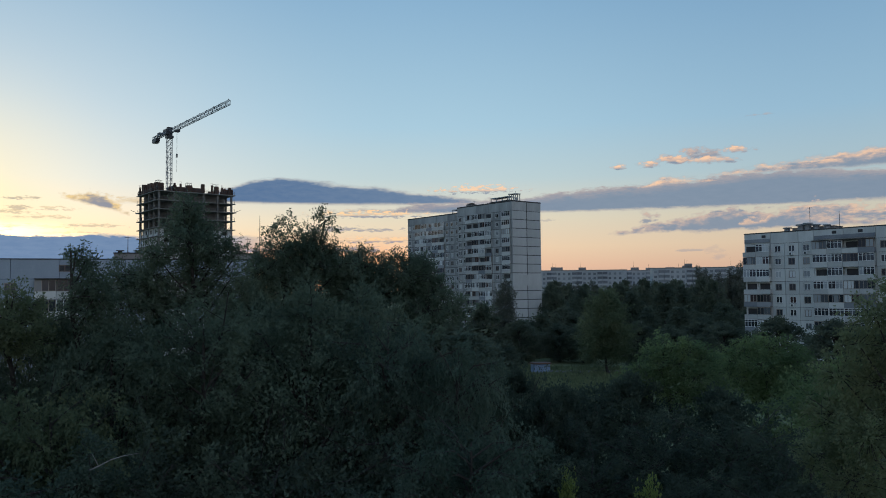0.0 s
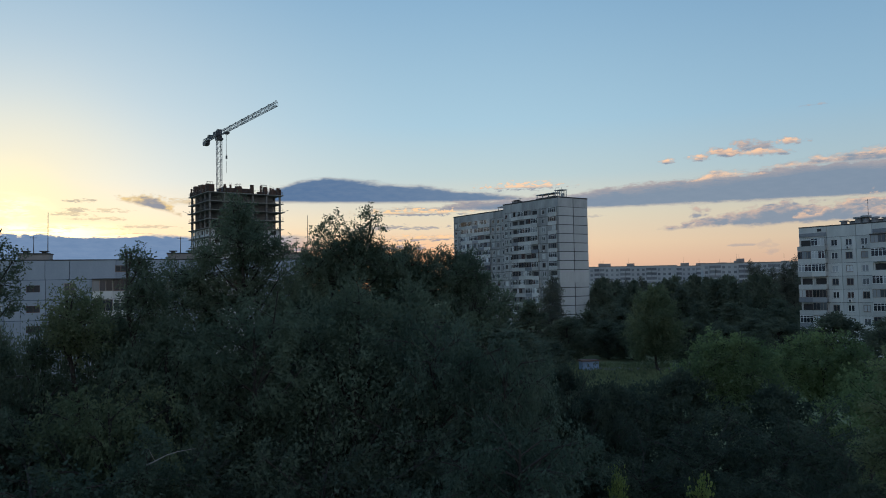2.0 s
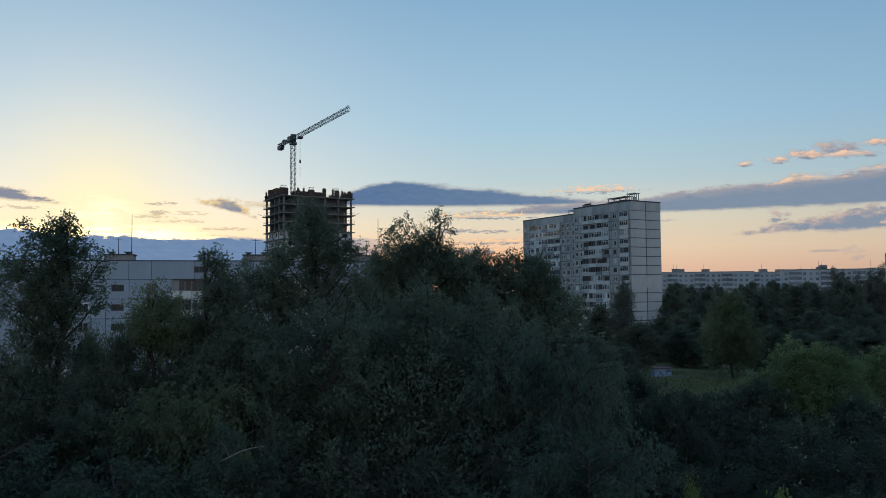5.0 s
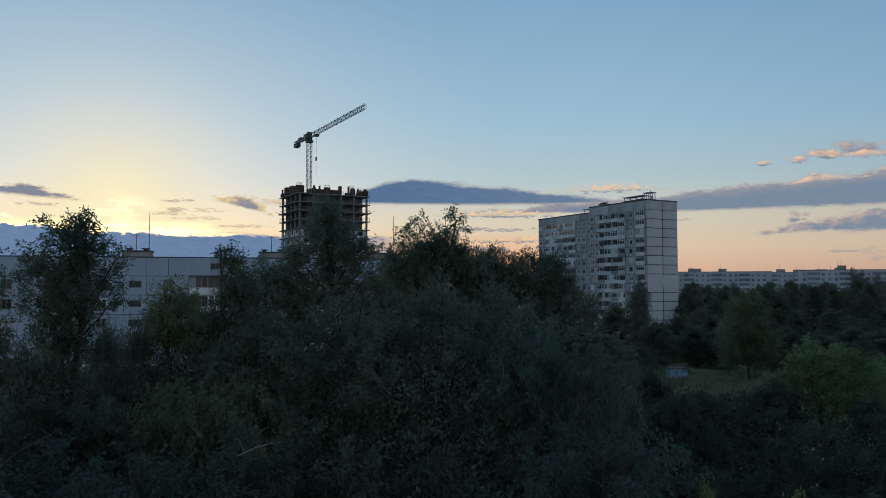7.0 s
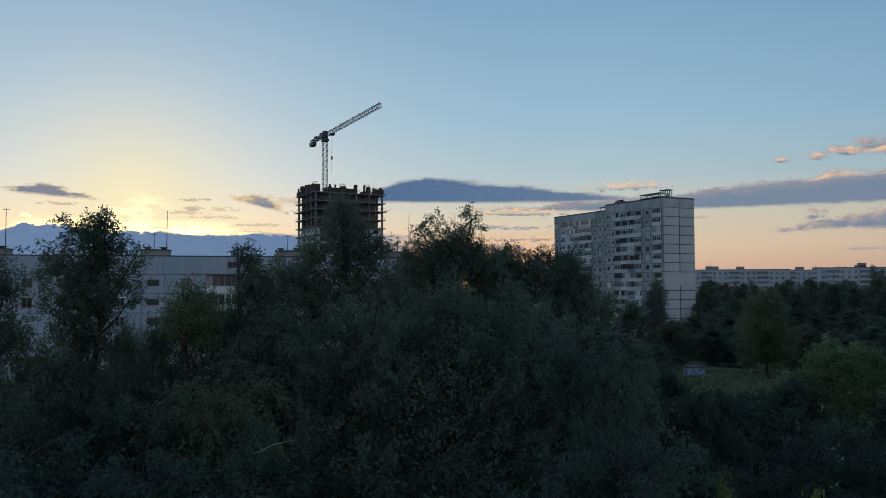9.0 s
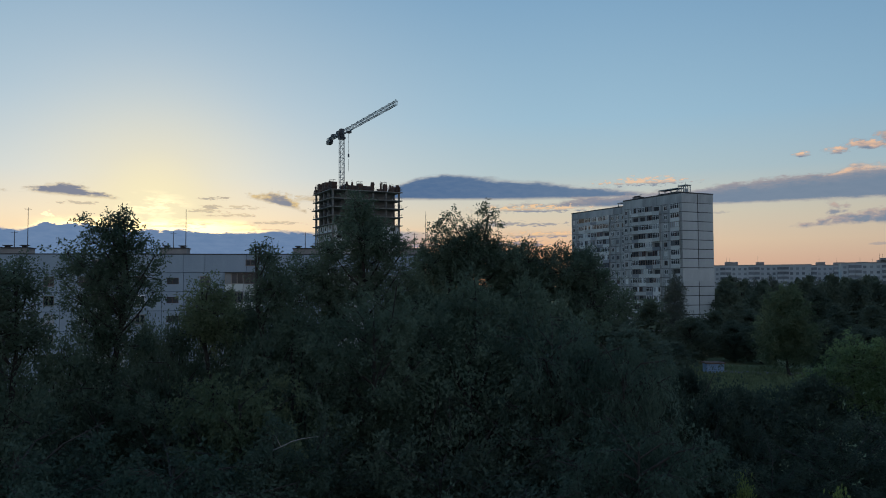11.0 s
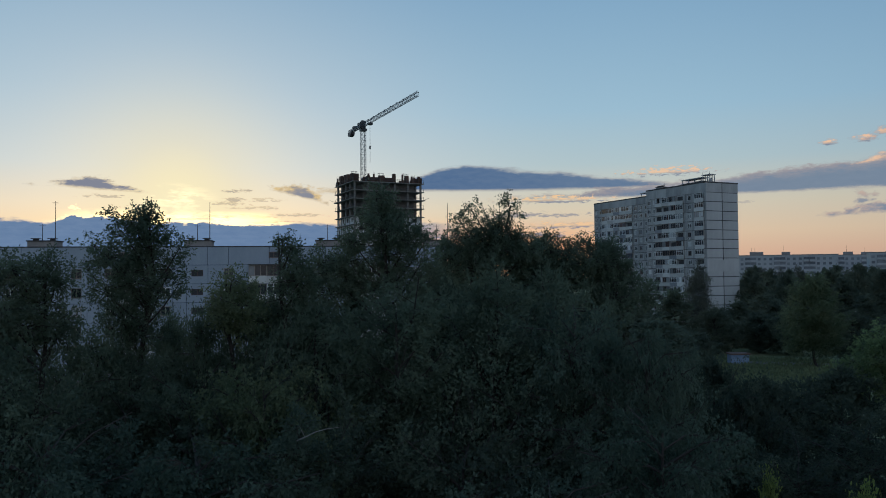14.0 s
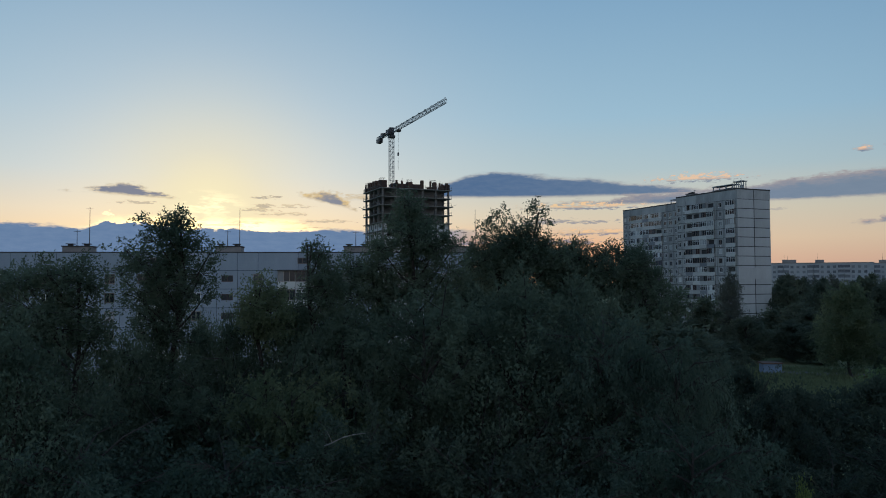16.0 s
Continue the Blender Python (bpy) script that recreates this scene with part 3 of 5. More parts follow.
vent_block(tower, 3.0, 1.5, 43.8, 2.4, 2.4, 0.7)
roof_frame(rear, 25.5, 1.0, 43.1, 11.0, 4.0, 1.5, False)
aerial(tower, 25.6, 2.6, 46.0, 1.0, False)
aerial(tower, 22.8, 2.6, 43.6, 3.4, False)
aerial(tower, 6.5, 2.0, 43.8, 1.8)

# nine-storey block
rnd = random.Random(9)
block = thing("apartment_block", pose(68.6, 174.7, 0, 0, 0, GRID), "nine-storey grey panel block with glazed balconies", "apartment building")
LB = 64.0
bays3 = [("b", 3.1), ("b", 3.1), ("w", 3.1), ("w", 3.1), ("w", 3.3), ("b", 3.1), ("b", 3.1), ("b", 3.1), ("b", 3.1), ("w", 3.0), ("w", 3.0), ("b", 3.1), ("b", 3.1), ("w", 3.1), ("w", 3.1), ("w", 3.3), ("b", 3.1), ("b", 3.1), ("w", 3.0), ("w", 3.0), ("n", 2.0)]
shell(block, LB, 12, 0.4, 28.0, M_SEAM)
facade(block, bays3, 9, 0.4, rnd, M_PANEL)
end_wall(block, 0, 12, 2, 9, 0.4, M_PANEL, -90)
attic(block, [6.2, 6.2, 3.3, 6.2, 6.2, 6.0, 6.2, 6.2, 3.3, 6.2, 8.0], 12, 25.6, 2.4, M_PANEL)
roof_edge(block, LB, 12, 28.0, high=0.2)
vent_block(block, 9.0, 4.5, 28.0, 9.0, 4.0, 0.9)
aerial(block, 13.0, 4.5, 29.3, 4.2)
aerial(block, 19.5, 4.0, 28.0, 4.0, False)

# long pale block behind the trees
rnd = random.Random(2)
slab = thing("long_panel_block", pose(-44.2, 109.5, 0, 0, 0, 22.0) @ pose(-70, 0, 0), "long pale blue-grey panel block half hidden by trees", "apartment building")
bays4 = [("n", 3.0), ("w", 3.1), ("w", 3.1), ("b", 3.1), ("b", 3.1), ("w", 3.1), ("n", 3.5), ("w", 2.9), ("s", 3.2), ("n", 2.9), ("w", 3.0), ("n", 1.6), ("w", 3.2), ("b", 2.2), ("w", 3.0), ("w", 2.0), ("n", 2.0), ("s", 3.1), ("w", 6.0), ("b", 2.7), ("b", 2.7), ("w", 3.0), ("w", 3.0), ("n", 3.0), ("b", 3.1), ("b", 3.1), ("w", 3.1), ("w", 3.1), ("n", 3.2)]
LS = sum(w for k, w in bays4)
shell(slab, LS, 12, 1.6, 21.1, M_SEAM_BLUE)
facade(slab, bays4, 6, 1.6, rnd, M_PANEL_BLUE, glazed=0.85, old=0.6)
end_wall(slab, LS, 12, 2, 6, 1.6, M_PANEL_BLUE, 90)
attic(slab, [9.2, 9.3, 6.4, 3.2, 9.5, 9.4, 4.0, 3.1, 6.0, 8.4, 9.0, 6.2, LS - 83.7], 12, 18.4, 2.7, M_PANEL_BLUE)
roof_edge(slab, LS, 12, 21.1, high=0.12)
for s in (-44.6, -22.5, -3.0, 14.0):
    vent_block(slab, 70 + s, 0.8, 21.15, 3.9, 3.0, 0.85)
    aerial(slab, 70 + s + 3.6, 1.6, 22.0, 6.0, s < -30)
    aerial(slab, 70 + s + 1.8, 1.6, 22.0, 2.6)

for s in (-31.7, -10.0):
    f = part("attic_window", made("atw", lambda: sash(1.5, 0.95, 2, 0.12).mesh("attic_window", M_FRAME_OLD)), slab, (70 + s, -0.06, 19.4))
    part("pane", made("atwp", lambda: Shape().box(0.06, 0.02, 0.06, 1.44, 0.05, 0.89).mesh("pane", M_ROOM)), f)
part("canopy", Shape().box(0, -1.3, 0, 5.4, 0, 0.14).mesh("canopy", M_ROOF), slab, (57.1, 0, 18.34), "dark sheet canopy over the top balconies")
for x, w in ((0.1, 6.0), (15.9, 12.2), (40.4, 6.0)):
    part("attic_band", Shape().box(0, -0.16, 0.35, w, -0.003, 1.15).mesh("attic_band", M_PARAPET_DARK), block, (x, 0, 25.6), "darker relief band under the roof")
for x in (4.2, 19.6, 24.8):
    part("attic_window", Shape().box(0, -0.05, 0, 0.9, -0.004, 0.6).mesh("attic_window", M_ROOM), block, (x, 0, 27.0))
part("canopy", Shape().box(0, -1.15, 0, 12.4, 0, 0.16).mesh("canopy", M_ROOF), block, (15.7, 0, 25.58), "dark sheet canopy over the top balconies")
for x, r, h in ((9.0, 0.8, 1.0), (12.2, 1.0, 1.5), (13.6, 0.9, 1.7), (15.4, 0.8, 1.3), (17.6, 0.7, 1.1)):
    part("vent_drum", Shape().tube([(0, 0, 0), (0, 0, h * 0.75), (0, 0, h * 0.78), (0, 0, h)], [r * 0.8, r * 0.8, r * 1.2, r * 1.15], 10).mesh("vent_drum", M_STEEL), block, (x, 2.2, 28.1))

# ---- building under construction, with its crane ----
rnd = random.Random(6)
site = thing("unfinished_tower", pose(-95.0, 252.7, 0, 0, 0, GRID), "unfinished concrete frame tower with bare floor slabs", "construction site")
W, D, TOP, FLOOR = 20.0, 26.0, 50.2, 3.05
for k in range(17):
    z = TOP - k * FLOOR
    out = 0.7 if k != 2 else 1.0
    part("floor_slab", made(("fs", out), lambda: Shape().box(-W - out, -out, -0.28, out, D + out, 0.0).mesh("floor_slab", M_CONCRETE)), site, (0, 0, z))
    if k == 0:
        continue
    for i in range(5):
        for j in range(6):
            if 0 < i < 4 and 0 < j < 5 and (i + j) % 2:
                continue
            part("column", made("col", lambda: Shape().box(-0.3, -0.3, 0, 0.3, 0.3, FLOOR - 0.28).mesh("column", M_CONCRETE)), site, (-0.35 - i * (W - 0.7) / 4, 0.35 + j * (D - 0.7) / 5, z))
    part("core_wall", made("corew", lambda: Shape().box(-16.4, 4.5, 0, -3.6, 21.5, FLOOR - 0.28).box(-17.5, 1.5, 0, -17.2, 4.4, FLOOR - 0.28).box(-5, 21.6, 0, -4.7, 25, FLOOR - 0.28).mesh("core_wall", M_CONCRETE)), site, (0, 0, z))
    if k >= 5:
        for i in range(4):
            for j in (0, 1):
                x = -0.7 - (i + 1) * (W - 0.7) / 4 + 0.5
                part("infill_wall", made("infx", lambda: wall_bay(4.2, (1.2, 0.9, 3.0, 2.3), FLOOR - 0.3, 0.3).mesh("infill_wall", M_BLOCK)), site, (x, 0.1 if j == 0 else D - 0.4, z))
        for j in range(5):
            part("infill_wall", made("infy", lambda: wall_bay(4.4, (1.2, 0.9, 3.2, 2.3), FLOOR - 0.3, 0.3).mesh("infill_wall", M_BLOCK)), site, (-0.1, 0.7 + j * (D - 0.7) / 5, z), turn=90)
for i in range(6):
    for j in range(6):
        if (1 <= i <= 4 and 1 <= j <= 4) or rnd.random() < 0.08:
            continue
        w, h = rnd.uniform(0.6, 2.2), rnd.uniform(1.6, 3.6)
        part("formwork", Shape().box(-w / 2, -w / 2, 0, w / 2, w / 2, h).box(-w / 2 - 0.08, -w / 2 - 0.08, h * 0.3, w / 2 + 0.08, w / 2 + 0.08, h * 0.36).box(-w / 2 - 0.08, -w / 2 - 0.08, h * 0.7, w / 2 + 0.08, w / 2 + 0.08, h * 0.76).mesh("formwork", M_FORM), site, (-0.8 - i * (W - 1.6) / 5, 0.8 + j * (D - 1.6) / 5, TOP))
for i in range(7):
    for j in range(8):
        if 0 < i < 6 and 0 < j < 7:
            continue
        h = rnd.uniform(1.5, 3.1)
        part("starter_column", Shape().box(-0.28, -0.28, 0, 0.28, 0.28, h).tube([(-0.15, -0.15, h), (-0.15, -0.15, h + 0.8)], [0.03], 4).tube([(0.15, 0.15, h), (0.15, 0.15, h + 0.8)], [0.03], 4).mesh("starter_column", M_FORM), site, (-0.2 - i * (W - 0.4) / 6, 0.2 + j * (D - 0.4) / 7, TOP))
part("formwork", Shape().box(-14, 7.5, 0, -5.5, 8.0, 2.9).box(-14, 8, 0, -13.5, 17, 2.9).box(-6, 8, 0, -5.5, 18, 2.4).mesh("formwork", M_FORM), site, (0, 0, TOP))

for k in (0, 1, 2, 3):
    rail = Shape()
    z = TOP - k * FLOOR
    for i in range(9):
        for a, b in (((-W - 0.5 + i * (W + 1) / 8), -0.5), (0.5, -0.5 + i * (D + 1) / 8)):
            rail.box(a - 0.04, b - 0.04, 0, a + 0.04, b + 0.04, 1.15)
    for h in (0.6, 1.1):
        rail.box(-W - 0.5, -0.53, h, 0.5, -0.47, h + 0.06).box(0.47, -0.47, h, 0.53, D + 0.5, h + 0.06)
    part("guard_rail", rail.mesh("guard_rail", M_DARK_STEEL), site, (0, 0, z))
for x, y, h in ((-12.0, 3.0, 5.0), (-16.0, 5.0, 4.4), (-4.0, 20.0, 3.8), (-8.0, 12.0, 4.2)):
    sc = Shape()
    for i in (0, 1.6):
        for j in (0, 1.6):
            sc.tube([(i, j, 0), (i, j, h)], [0.05], 4)
    for z in (h * 0.5, h * 0.8, h - 0.1):
        sc.tube([(0, 0, z), (1.6, 0, z), (1.6, 1.6, z), (0, 1.6, z), (0, 0, z)], [0.045], 4)
    part("scaffold", sc.mesh("scaffold", M_DARK_STEEL), site, (x, y, TOP))
for y, out in ((-0.4, -1), (D + 0.4, 1)):
    part("safety_net_arm", Shape().tube([(-W * 0.5, y, 0), (-W * 0.5, y + out * 2.4, 0.9)], [0.06], 4).tube([(0.3, y, 0), (0.3, y + out * 2.4, 0.9)], [0.06], 4).tube([(-W, y, 0), (-W, y + out * 2.4, 0.9)], [0.06], 4).mesh("safety_net_arm", M_STEEL), site, (0, 0, TOP - 2 * FLOOR))

crane = thing("tower_crane", pose(-95.3, 263.3, 0, 0, 0, -51.6), "flat-top tower crane with grey lattice mast and jib", "crane")
CZ = 71.5


def lattice(length, w, h, step, r):
    """A box lattice along x, w wide and h high, with diagonals."""
    s = Shape()
    for y in (-w / 2, w / 2):
        for z in (0, h):
            s.tube([(0, y, z), (length, y, z)], [r], 4)
    n = max(1, round(length / step))
    for i in range(n):
        a, b = length * i / n, length * (i + 1) / n
        for y in (-w / 2, w / 2):
            s.tube([(a, y, 0), (b, y, h)] if i % 2 else [(a, y, h), (b, y, 0)], [r * 0.6], 4)
            s.tube([(b, y, 0), (b, y, h)], [r * 0.6], 4)
        for z in (0, h):
            s.tube([(a, -w / 2, z), (b, w / 2, z)], [r * 0.6], 4)
            s.tube([(b, -w / 2, z), (b, w / 2, z)], [r * 0.6], 4)
    return s


mast = part("mast", lattice(CZ - 1.5, 1.55, 1.55, 1.8, 0.095).mesh("mast", M_STEEL), crane)
mast.matrix_basis = pose(0.78, 0, 0, 0, -90, 0)
part("slewing_unit", Shape().box(-1.2, -1.1, -1.8, 1.2, 1.1, -1.0).box(-0.8, -0.8, -1.0, 0.8, 0.8, 2.0).mesh("slewing_unit", M_DARK_STEEL), crane, (0, 0, CZ))
part("cab", Shape().box(1.0, -2.0, -1.0, 2.4, -0.8, 0.9).mesh("cab", M_DARK_STEEL), crane, (0, 0, CZ))
part("jib", lattice(51.0, 0.9, 1.25, 1.7, 0.075).mesh("jib", M_STEEL), crane, (1.0, 0, CZ - 0.2))
part("counter_jib", lattice(15.0, 1.3, 0.8, 2.0, 0.12).mesh("counter_jib", M_STEEL), crane, (-1.0, 0, CZ + 0.2), turn=180)
part("counterweight", Shape().box(-16.6, -0.7, -0.9, -12.2, 0.7, 0.3).box(-15.8, -0.8, -1.3, -13.0, 0.8, -0.9).mesh("counterweight", M_DARK_STEEL), crane, (0, 0, CZ))
part("winch", Shape().box(-11, -0.7, 1.0, -8.8, 0.7, 1.7).box(-5, -0.6, 1.0, -3.5, 0.6, 1.9).mesh("winch", M_DARK_STEEL), crane, (0, 0, CZ))
for i in range(9):
    part("jib_lamp", made("jl", lambda: Shape().tube([(0, 0, 0), (0, 0, 0.7)], [0.05], 4).box(-0.15, -0.15, 0.6, 0.15, 0.15, 0.8).mesh("jib_lamp", M_DARK_STEEL)), crane, (4 + i * 5.8, 0.5, CZ + 1.05))
part("trolley", Shape().box(6.8, -0.8, -0.9, 8.6, 0.8, -0.2).mesh("trolley", M_DARK_STEEL), crane, (0, 0, CZ))
part("hook_block", Shape().box(7.3, -0.22, -9.6, 7.9, 0.22, -8.4).tube([(7.6, 0, -8.4), (7.6, 0, -0.8)], [0.05], 4).tube([(7.6, 0, -14.5), (7.6, 0, -10.2)], [0.05], 4).mesh("hook_block", M_DARK_STEEL), crane, (0, 0, CZ))

# ---- distant blocks ----
def far_block(az, r, length, storeys, turn, seed):
    q = random.Random(seed)
    h = thing("distant_block", pose(*polar(az, r), 0, 0, turn), "distant pale panel block above the trees", "apartment building", "distant blocks")
    top = storeys * STOREY + 1.4
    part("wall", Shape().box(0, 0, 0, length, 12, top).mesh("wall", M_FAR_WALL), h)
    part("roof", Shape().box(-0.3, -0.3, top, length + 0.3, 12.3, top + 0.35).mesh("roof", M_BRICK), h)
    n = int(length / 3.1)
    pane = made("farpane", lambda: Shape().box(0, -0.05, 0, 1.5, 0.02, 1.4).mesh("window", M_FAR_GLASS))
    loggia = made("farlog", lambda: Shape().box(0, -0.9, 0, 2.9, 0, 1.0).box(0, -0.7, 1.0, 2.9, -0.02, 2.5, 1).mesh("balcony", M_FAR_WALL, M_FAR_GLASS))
    for i in range(n):
        bal = i % 5 in (1, 2)
        for k in range(max(0, storeys - 5), storeys):
            if bal:
                part("balcony", loggia, h, (i * 3.1 + 0.2, 0, 0.6 + k * STOREY))
            else:
                part("window", pane, h, (i * 3.1 + 0.8, 0, 1.4 + k * STOREY))
    for i in range(int(length / 22) + 1):
        x = q.uniform(2, length - 7)
        part("roof_housing", Shape().box(x, 3, top, x + q.uniform(3, 6), 7, top + q.uniform(0.8, 2.6)).mesh("roof_housing", M_BRICK), h)
        aerial(h, x + 1, 4, top + 1.5, q.uniform(2.5, 4.5), False)


far_block(7.2, 480, 52, 9, -6, 1)
far_block(11.0, 500, 66, 9, 4, 2)
far_block(15.2, 455, 74, 9, -8, 3)
far_block(22.0, 560, 60, 9, 0, 4)


# ---- trees ----
def leaf_mesh(name, centres, ways, size, rs, material, corners):
    """One pointed leaf a centre: a rhombus near by, a triangle where it is only a speck."""
    n = len(centres)
    a = ways + rs.normal(0, 0.6, (n, 3))
    a /= np.linalg.norm(a, axis=1)[:, None]
    b = np.cross(a, rs.normal(0, 1, (n, 3)))
    b /= np.linalg.norm(b, axis=1)[:, None]
    long = size * rs.uniform(0.7, 1.3, (n, 1))
    wide = long * rs.uniform(0.45, 0.7, (n, 1))
    if corners == 4:
        ring = [centres, centres + a * long * 0.45 + b * wide * 0.5, centres + a * long, centres + a * long * 0.45 - b * wide * 0.5]
    else:
        ring = [centres - b * wide * 0.5, centres + b * wide * 0.6 + a * long * 0.2, centres + a * long]
    v = np.stack(ring, 1).reshape(-1, 3)
    me = bpy.data.meshes.new(name)
    me.vertices.add(corners * n)
    me.vertices.foreach_set("co", v.astype(np.float32).ravel())
    me.loops.add(corners * n)
    me.loops.foreach_set("vertex_index", np.arange(corners * n, dtype=np.int32))
    me.polygons.add(n)
    me.polygons.foreach_set("loop_start", np.arange(0, corners * n, corners, dtype=np.int32))
    me.update(calc_edges=True)
    me.materials.append(material)
    return me


SIZE = {}


def tree_kind(name, seed, height, radius, low, profile, lobes, clumps, per, leaf, material, label, droop=0.0, loose=0.5, corners=3):
    """A tree at the origin: tapered trunk, a limb to each lobe of the crown, twigs to clumps of leaves."""
    q, rs = random.Random(seed), np.random.RandomState(seed)
    root = thing(name, Matrix(), label, "tree")
    wood = Shape()
    lean = [Vector((q.uniform(-0.4, 0.4), q.uniform(-0.4, 0.4), 0)) for i in range(6)]
    spine = [lean[i] * (i * 0.35) + Vector((0, 0, height * 0.86 * i / 5)) for i in range(6)]
    wood.tube(spine, [height * 0.018 * (1 - i / 5.6) + 0.02 for i in range(6)], 7)
    centres, sizes = [], []
    for i in range(lobes):
        f = (i + 0.5) / lobes
        h = low + (0.96 - low) * f
        wide = radius * profile(f)
        t = i * 2.4 + q.uniform(-0.5, 0.5)
        d = wide * q.uniform(0.35, 0.8) * (0.4 if f > 0.9 else 1)
        c = Vector((d * math.cos(t), d * math.sin(t), height * h))
        centres.append(c)
        sizes.append(max(0.2 * radius * q.uniform(0.7, 1.2), wide * q.uniform(0.36, 0.55)))
        k = min(4, int(max(h - 0.12, 0.1) / 0.86 * 5))
        a = spine[k]
        mid = a.lerp(c, 0.5) + Vector((0, 0, 0.06 * height * (0.5 if droop else 0.2)))
        wood.tube([a, mid, c], [height * 0.007, height * 0.0045, 0.02], 5)
    leaves, ways = [], []
    for i in range(clumps):
        k = q.randrange(lobes)
        u = rs.normal(0, 1, 3)
        u /= np.linalg.norm(u)
        r = sizes[k] * (0.35 + 0.72 * q.random() ** 0.6)
        p = np.array(centres[k]) + u * r * np.array((1, 1, 0.85))
        if i % 3 == 0:
            wood.tube([centres[k], Vector(p)], [0.03, 0.012], 3)
        n = int(per * q.uniform(0.5, 1.5))
        if droop:
            fall = q.uniform(0.5, 1.0) * droop
            s = rs.uniform(0, 1, (n, 1))
            drift = u * np.array((1, 1, 0.2)) * 0.35
            pts = p + s * np.array((0, 0, -fall)) + drift * s ** 0.5 * fall * 0.4 + rs.normal(0, 0.09, (n, 3))
            w = np.tile(np.array((u[0] * 0.3, u[1] * 0.3, -1.0)), (n, 1))
        else:
            c = loose * q.uniform(0.5, 1.2)
            pts = p + rs.normal(0, 1, (n, 3)) * np.array((c, c, c * 0.8)) * 0.55
            w = np.tile(u * 0.8 + np.array((0, 0, 0.1)), (n, 1))
        leaves.append(pts)
        ways.append(w)
    leaves, ways = np.concatenate(leaves), np.concatenate(ways)
    SIZE[root] = np.percentile(leaves[:, 2], 99.8), np.percentile(np.hypot(leaves[:, 0], leaves[:, 1]), 92)
    part("trunk", wood.mesh("trunk", M_BARK), root)
    part("crown", leaf_mesh("crown", leaves, ways, leaf, rs, material, corners), root)
    return root


def branching_tree(name, seed, height, reach, low, limbs, per, leaf, material, label, rise=0.9, droop=0.0):
    """A tree by its branching: trunk, limbs that curve upwards, side branches and leafy twigs, with gaps between the limbs."""
    q, rs = random.Random(seed), np.random.RandomState(seed)
    root = thing(name, Matrix(), label, "tree")
    wood = Shape()
    bend = Vector((q.uniform(-1, 1), q.uniform(-1, 1), 0)) * 0.5
    spine = [bend * math.sin(2.6 * i / 7) * (i / 7) + Vector((0, 0, height * 0.84 * i / 7)) for i in range(8)]
    wood.tube(spine, [height * 0.017 * (1 - i / 7.6) + 0.015 for i in range(8)], 7)
    twigs = []

    def on_spine(f):
        k = min(6, int(f * 7))
        return spine[k].lerp(spine[k + 1], f * 7 - k)

    for i in range(limbs):
        f = low + (0.98 - low) * ((i + q.uniform(0, 0.8)) / limbs) ** 0.9
        t = i * 2.39996 + q.uniform(-0.4, 0.4)
        out = Vector((math.cos(t), math.sin(t), 0))
        span = reach * (0.34 + 0.66 * (1 - f) ** 0.7) * q.uniform(0.55, 1.2)
        a = on_spine(min(0.99, f * 1.0))
        up = rise * q.uniform(0.6, 1.3) * (0.6 + 0.7 * f)
        b = a + (out * 0.55 + Vector((0, 0, up * 0.4))) * span
        c = a + (out + Vector((q.uniform(-0.2, 0.2), q.uniform(-0.2, 0.2), up * 0.85 - droop))) * span
        thick = 0.014 + 0.016 * span
        wood.tube([a, b, c], [thick, thick * 0.6, 0.015], 5)
        for j in range(8 + int(span * 2.4)):
            g = q.uniform(0.12, 1.0)
            p = a.lerp(b, g * 2) if g < 0.5 else b.lerp(c, g * 2 - 1)
            way = (out * q.uniform(0.2, 1.0) + Vector((rs.normal(0, 0.6), rs.normal(0, 0.6), rs.normal(0.25, 0.45) - droop))).normalized()
            e = p + way * span * q.uniform(0.16, 0.36)
            wood.tube([p, e], [0.013, 0.006], 3)
            for k in range(q.randint(3, 5)):
                o = p.lerp(e, q.uniform(0.35, 1.0))
                w = (way + Vector(rs.normal(0, 0.55, 3)) - Vector((0, 0, droop * 1.2))).normalized()
                twigs.append((o, w, q.uniform(0.35, 0.85)))
    o = np.array([tuple(t[0]) for t in twigs])
    w = np.array([tuple(t[1]) for t in twigs])
    ln = np.array([t[2] for t in twigs])
    keep = rs.randint(0, len(twigs), len(twigs) * per)
    along_twig = rs.uniform(0, 1, (len(keep), 1))
    leaves = o[keep] + w[keep] * along_twig * ln[keep][:, None] + rs.normal(0, 0.1, (len(keep), 3)) * (1.2 - 0.5 * along_twig)
    leaves[:, 2] -= droop * along_twig[:, 0] ** 2 * ln[keep]
    SIZE[root] = np.percentile(leaves[:, 2], 99.9), np.percentile(np.hypot(leaves[:, 0], leaves[:, 1]), 93)
    part("trunk", wood.mesh("trunk", M_BARK), root)
    part("crown", leaf_mesh("crown", leaves, w[keep] + np.array((0, 0, -0.3 - droop)), leaf, rs, material, 3), root)
    return root


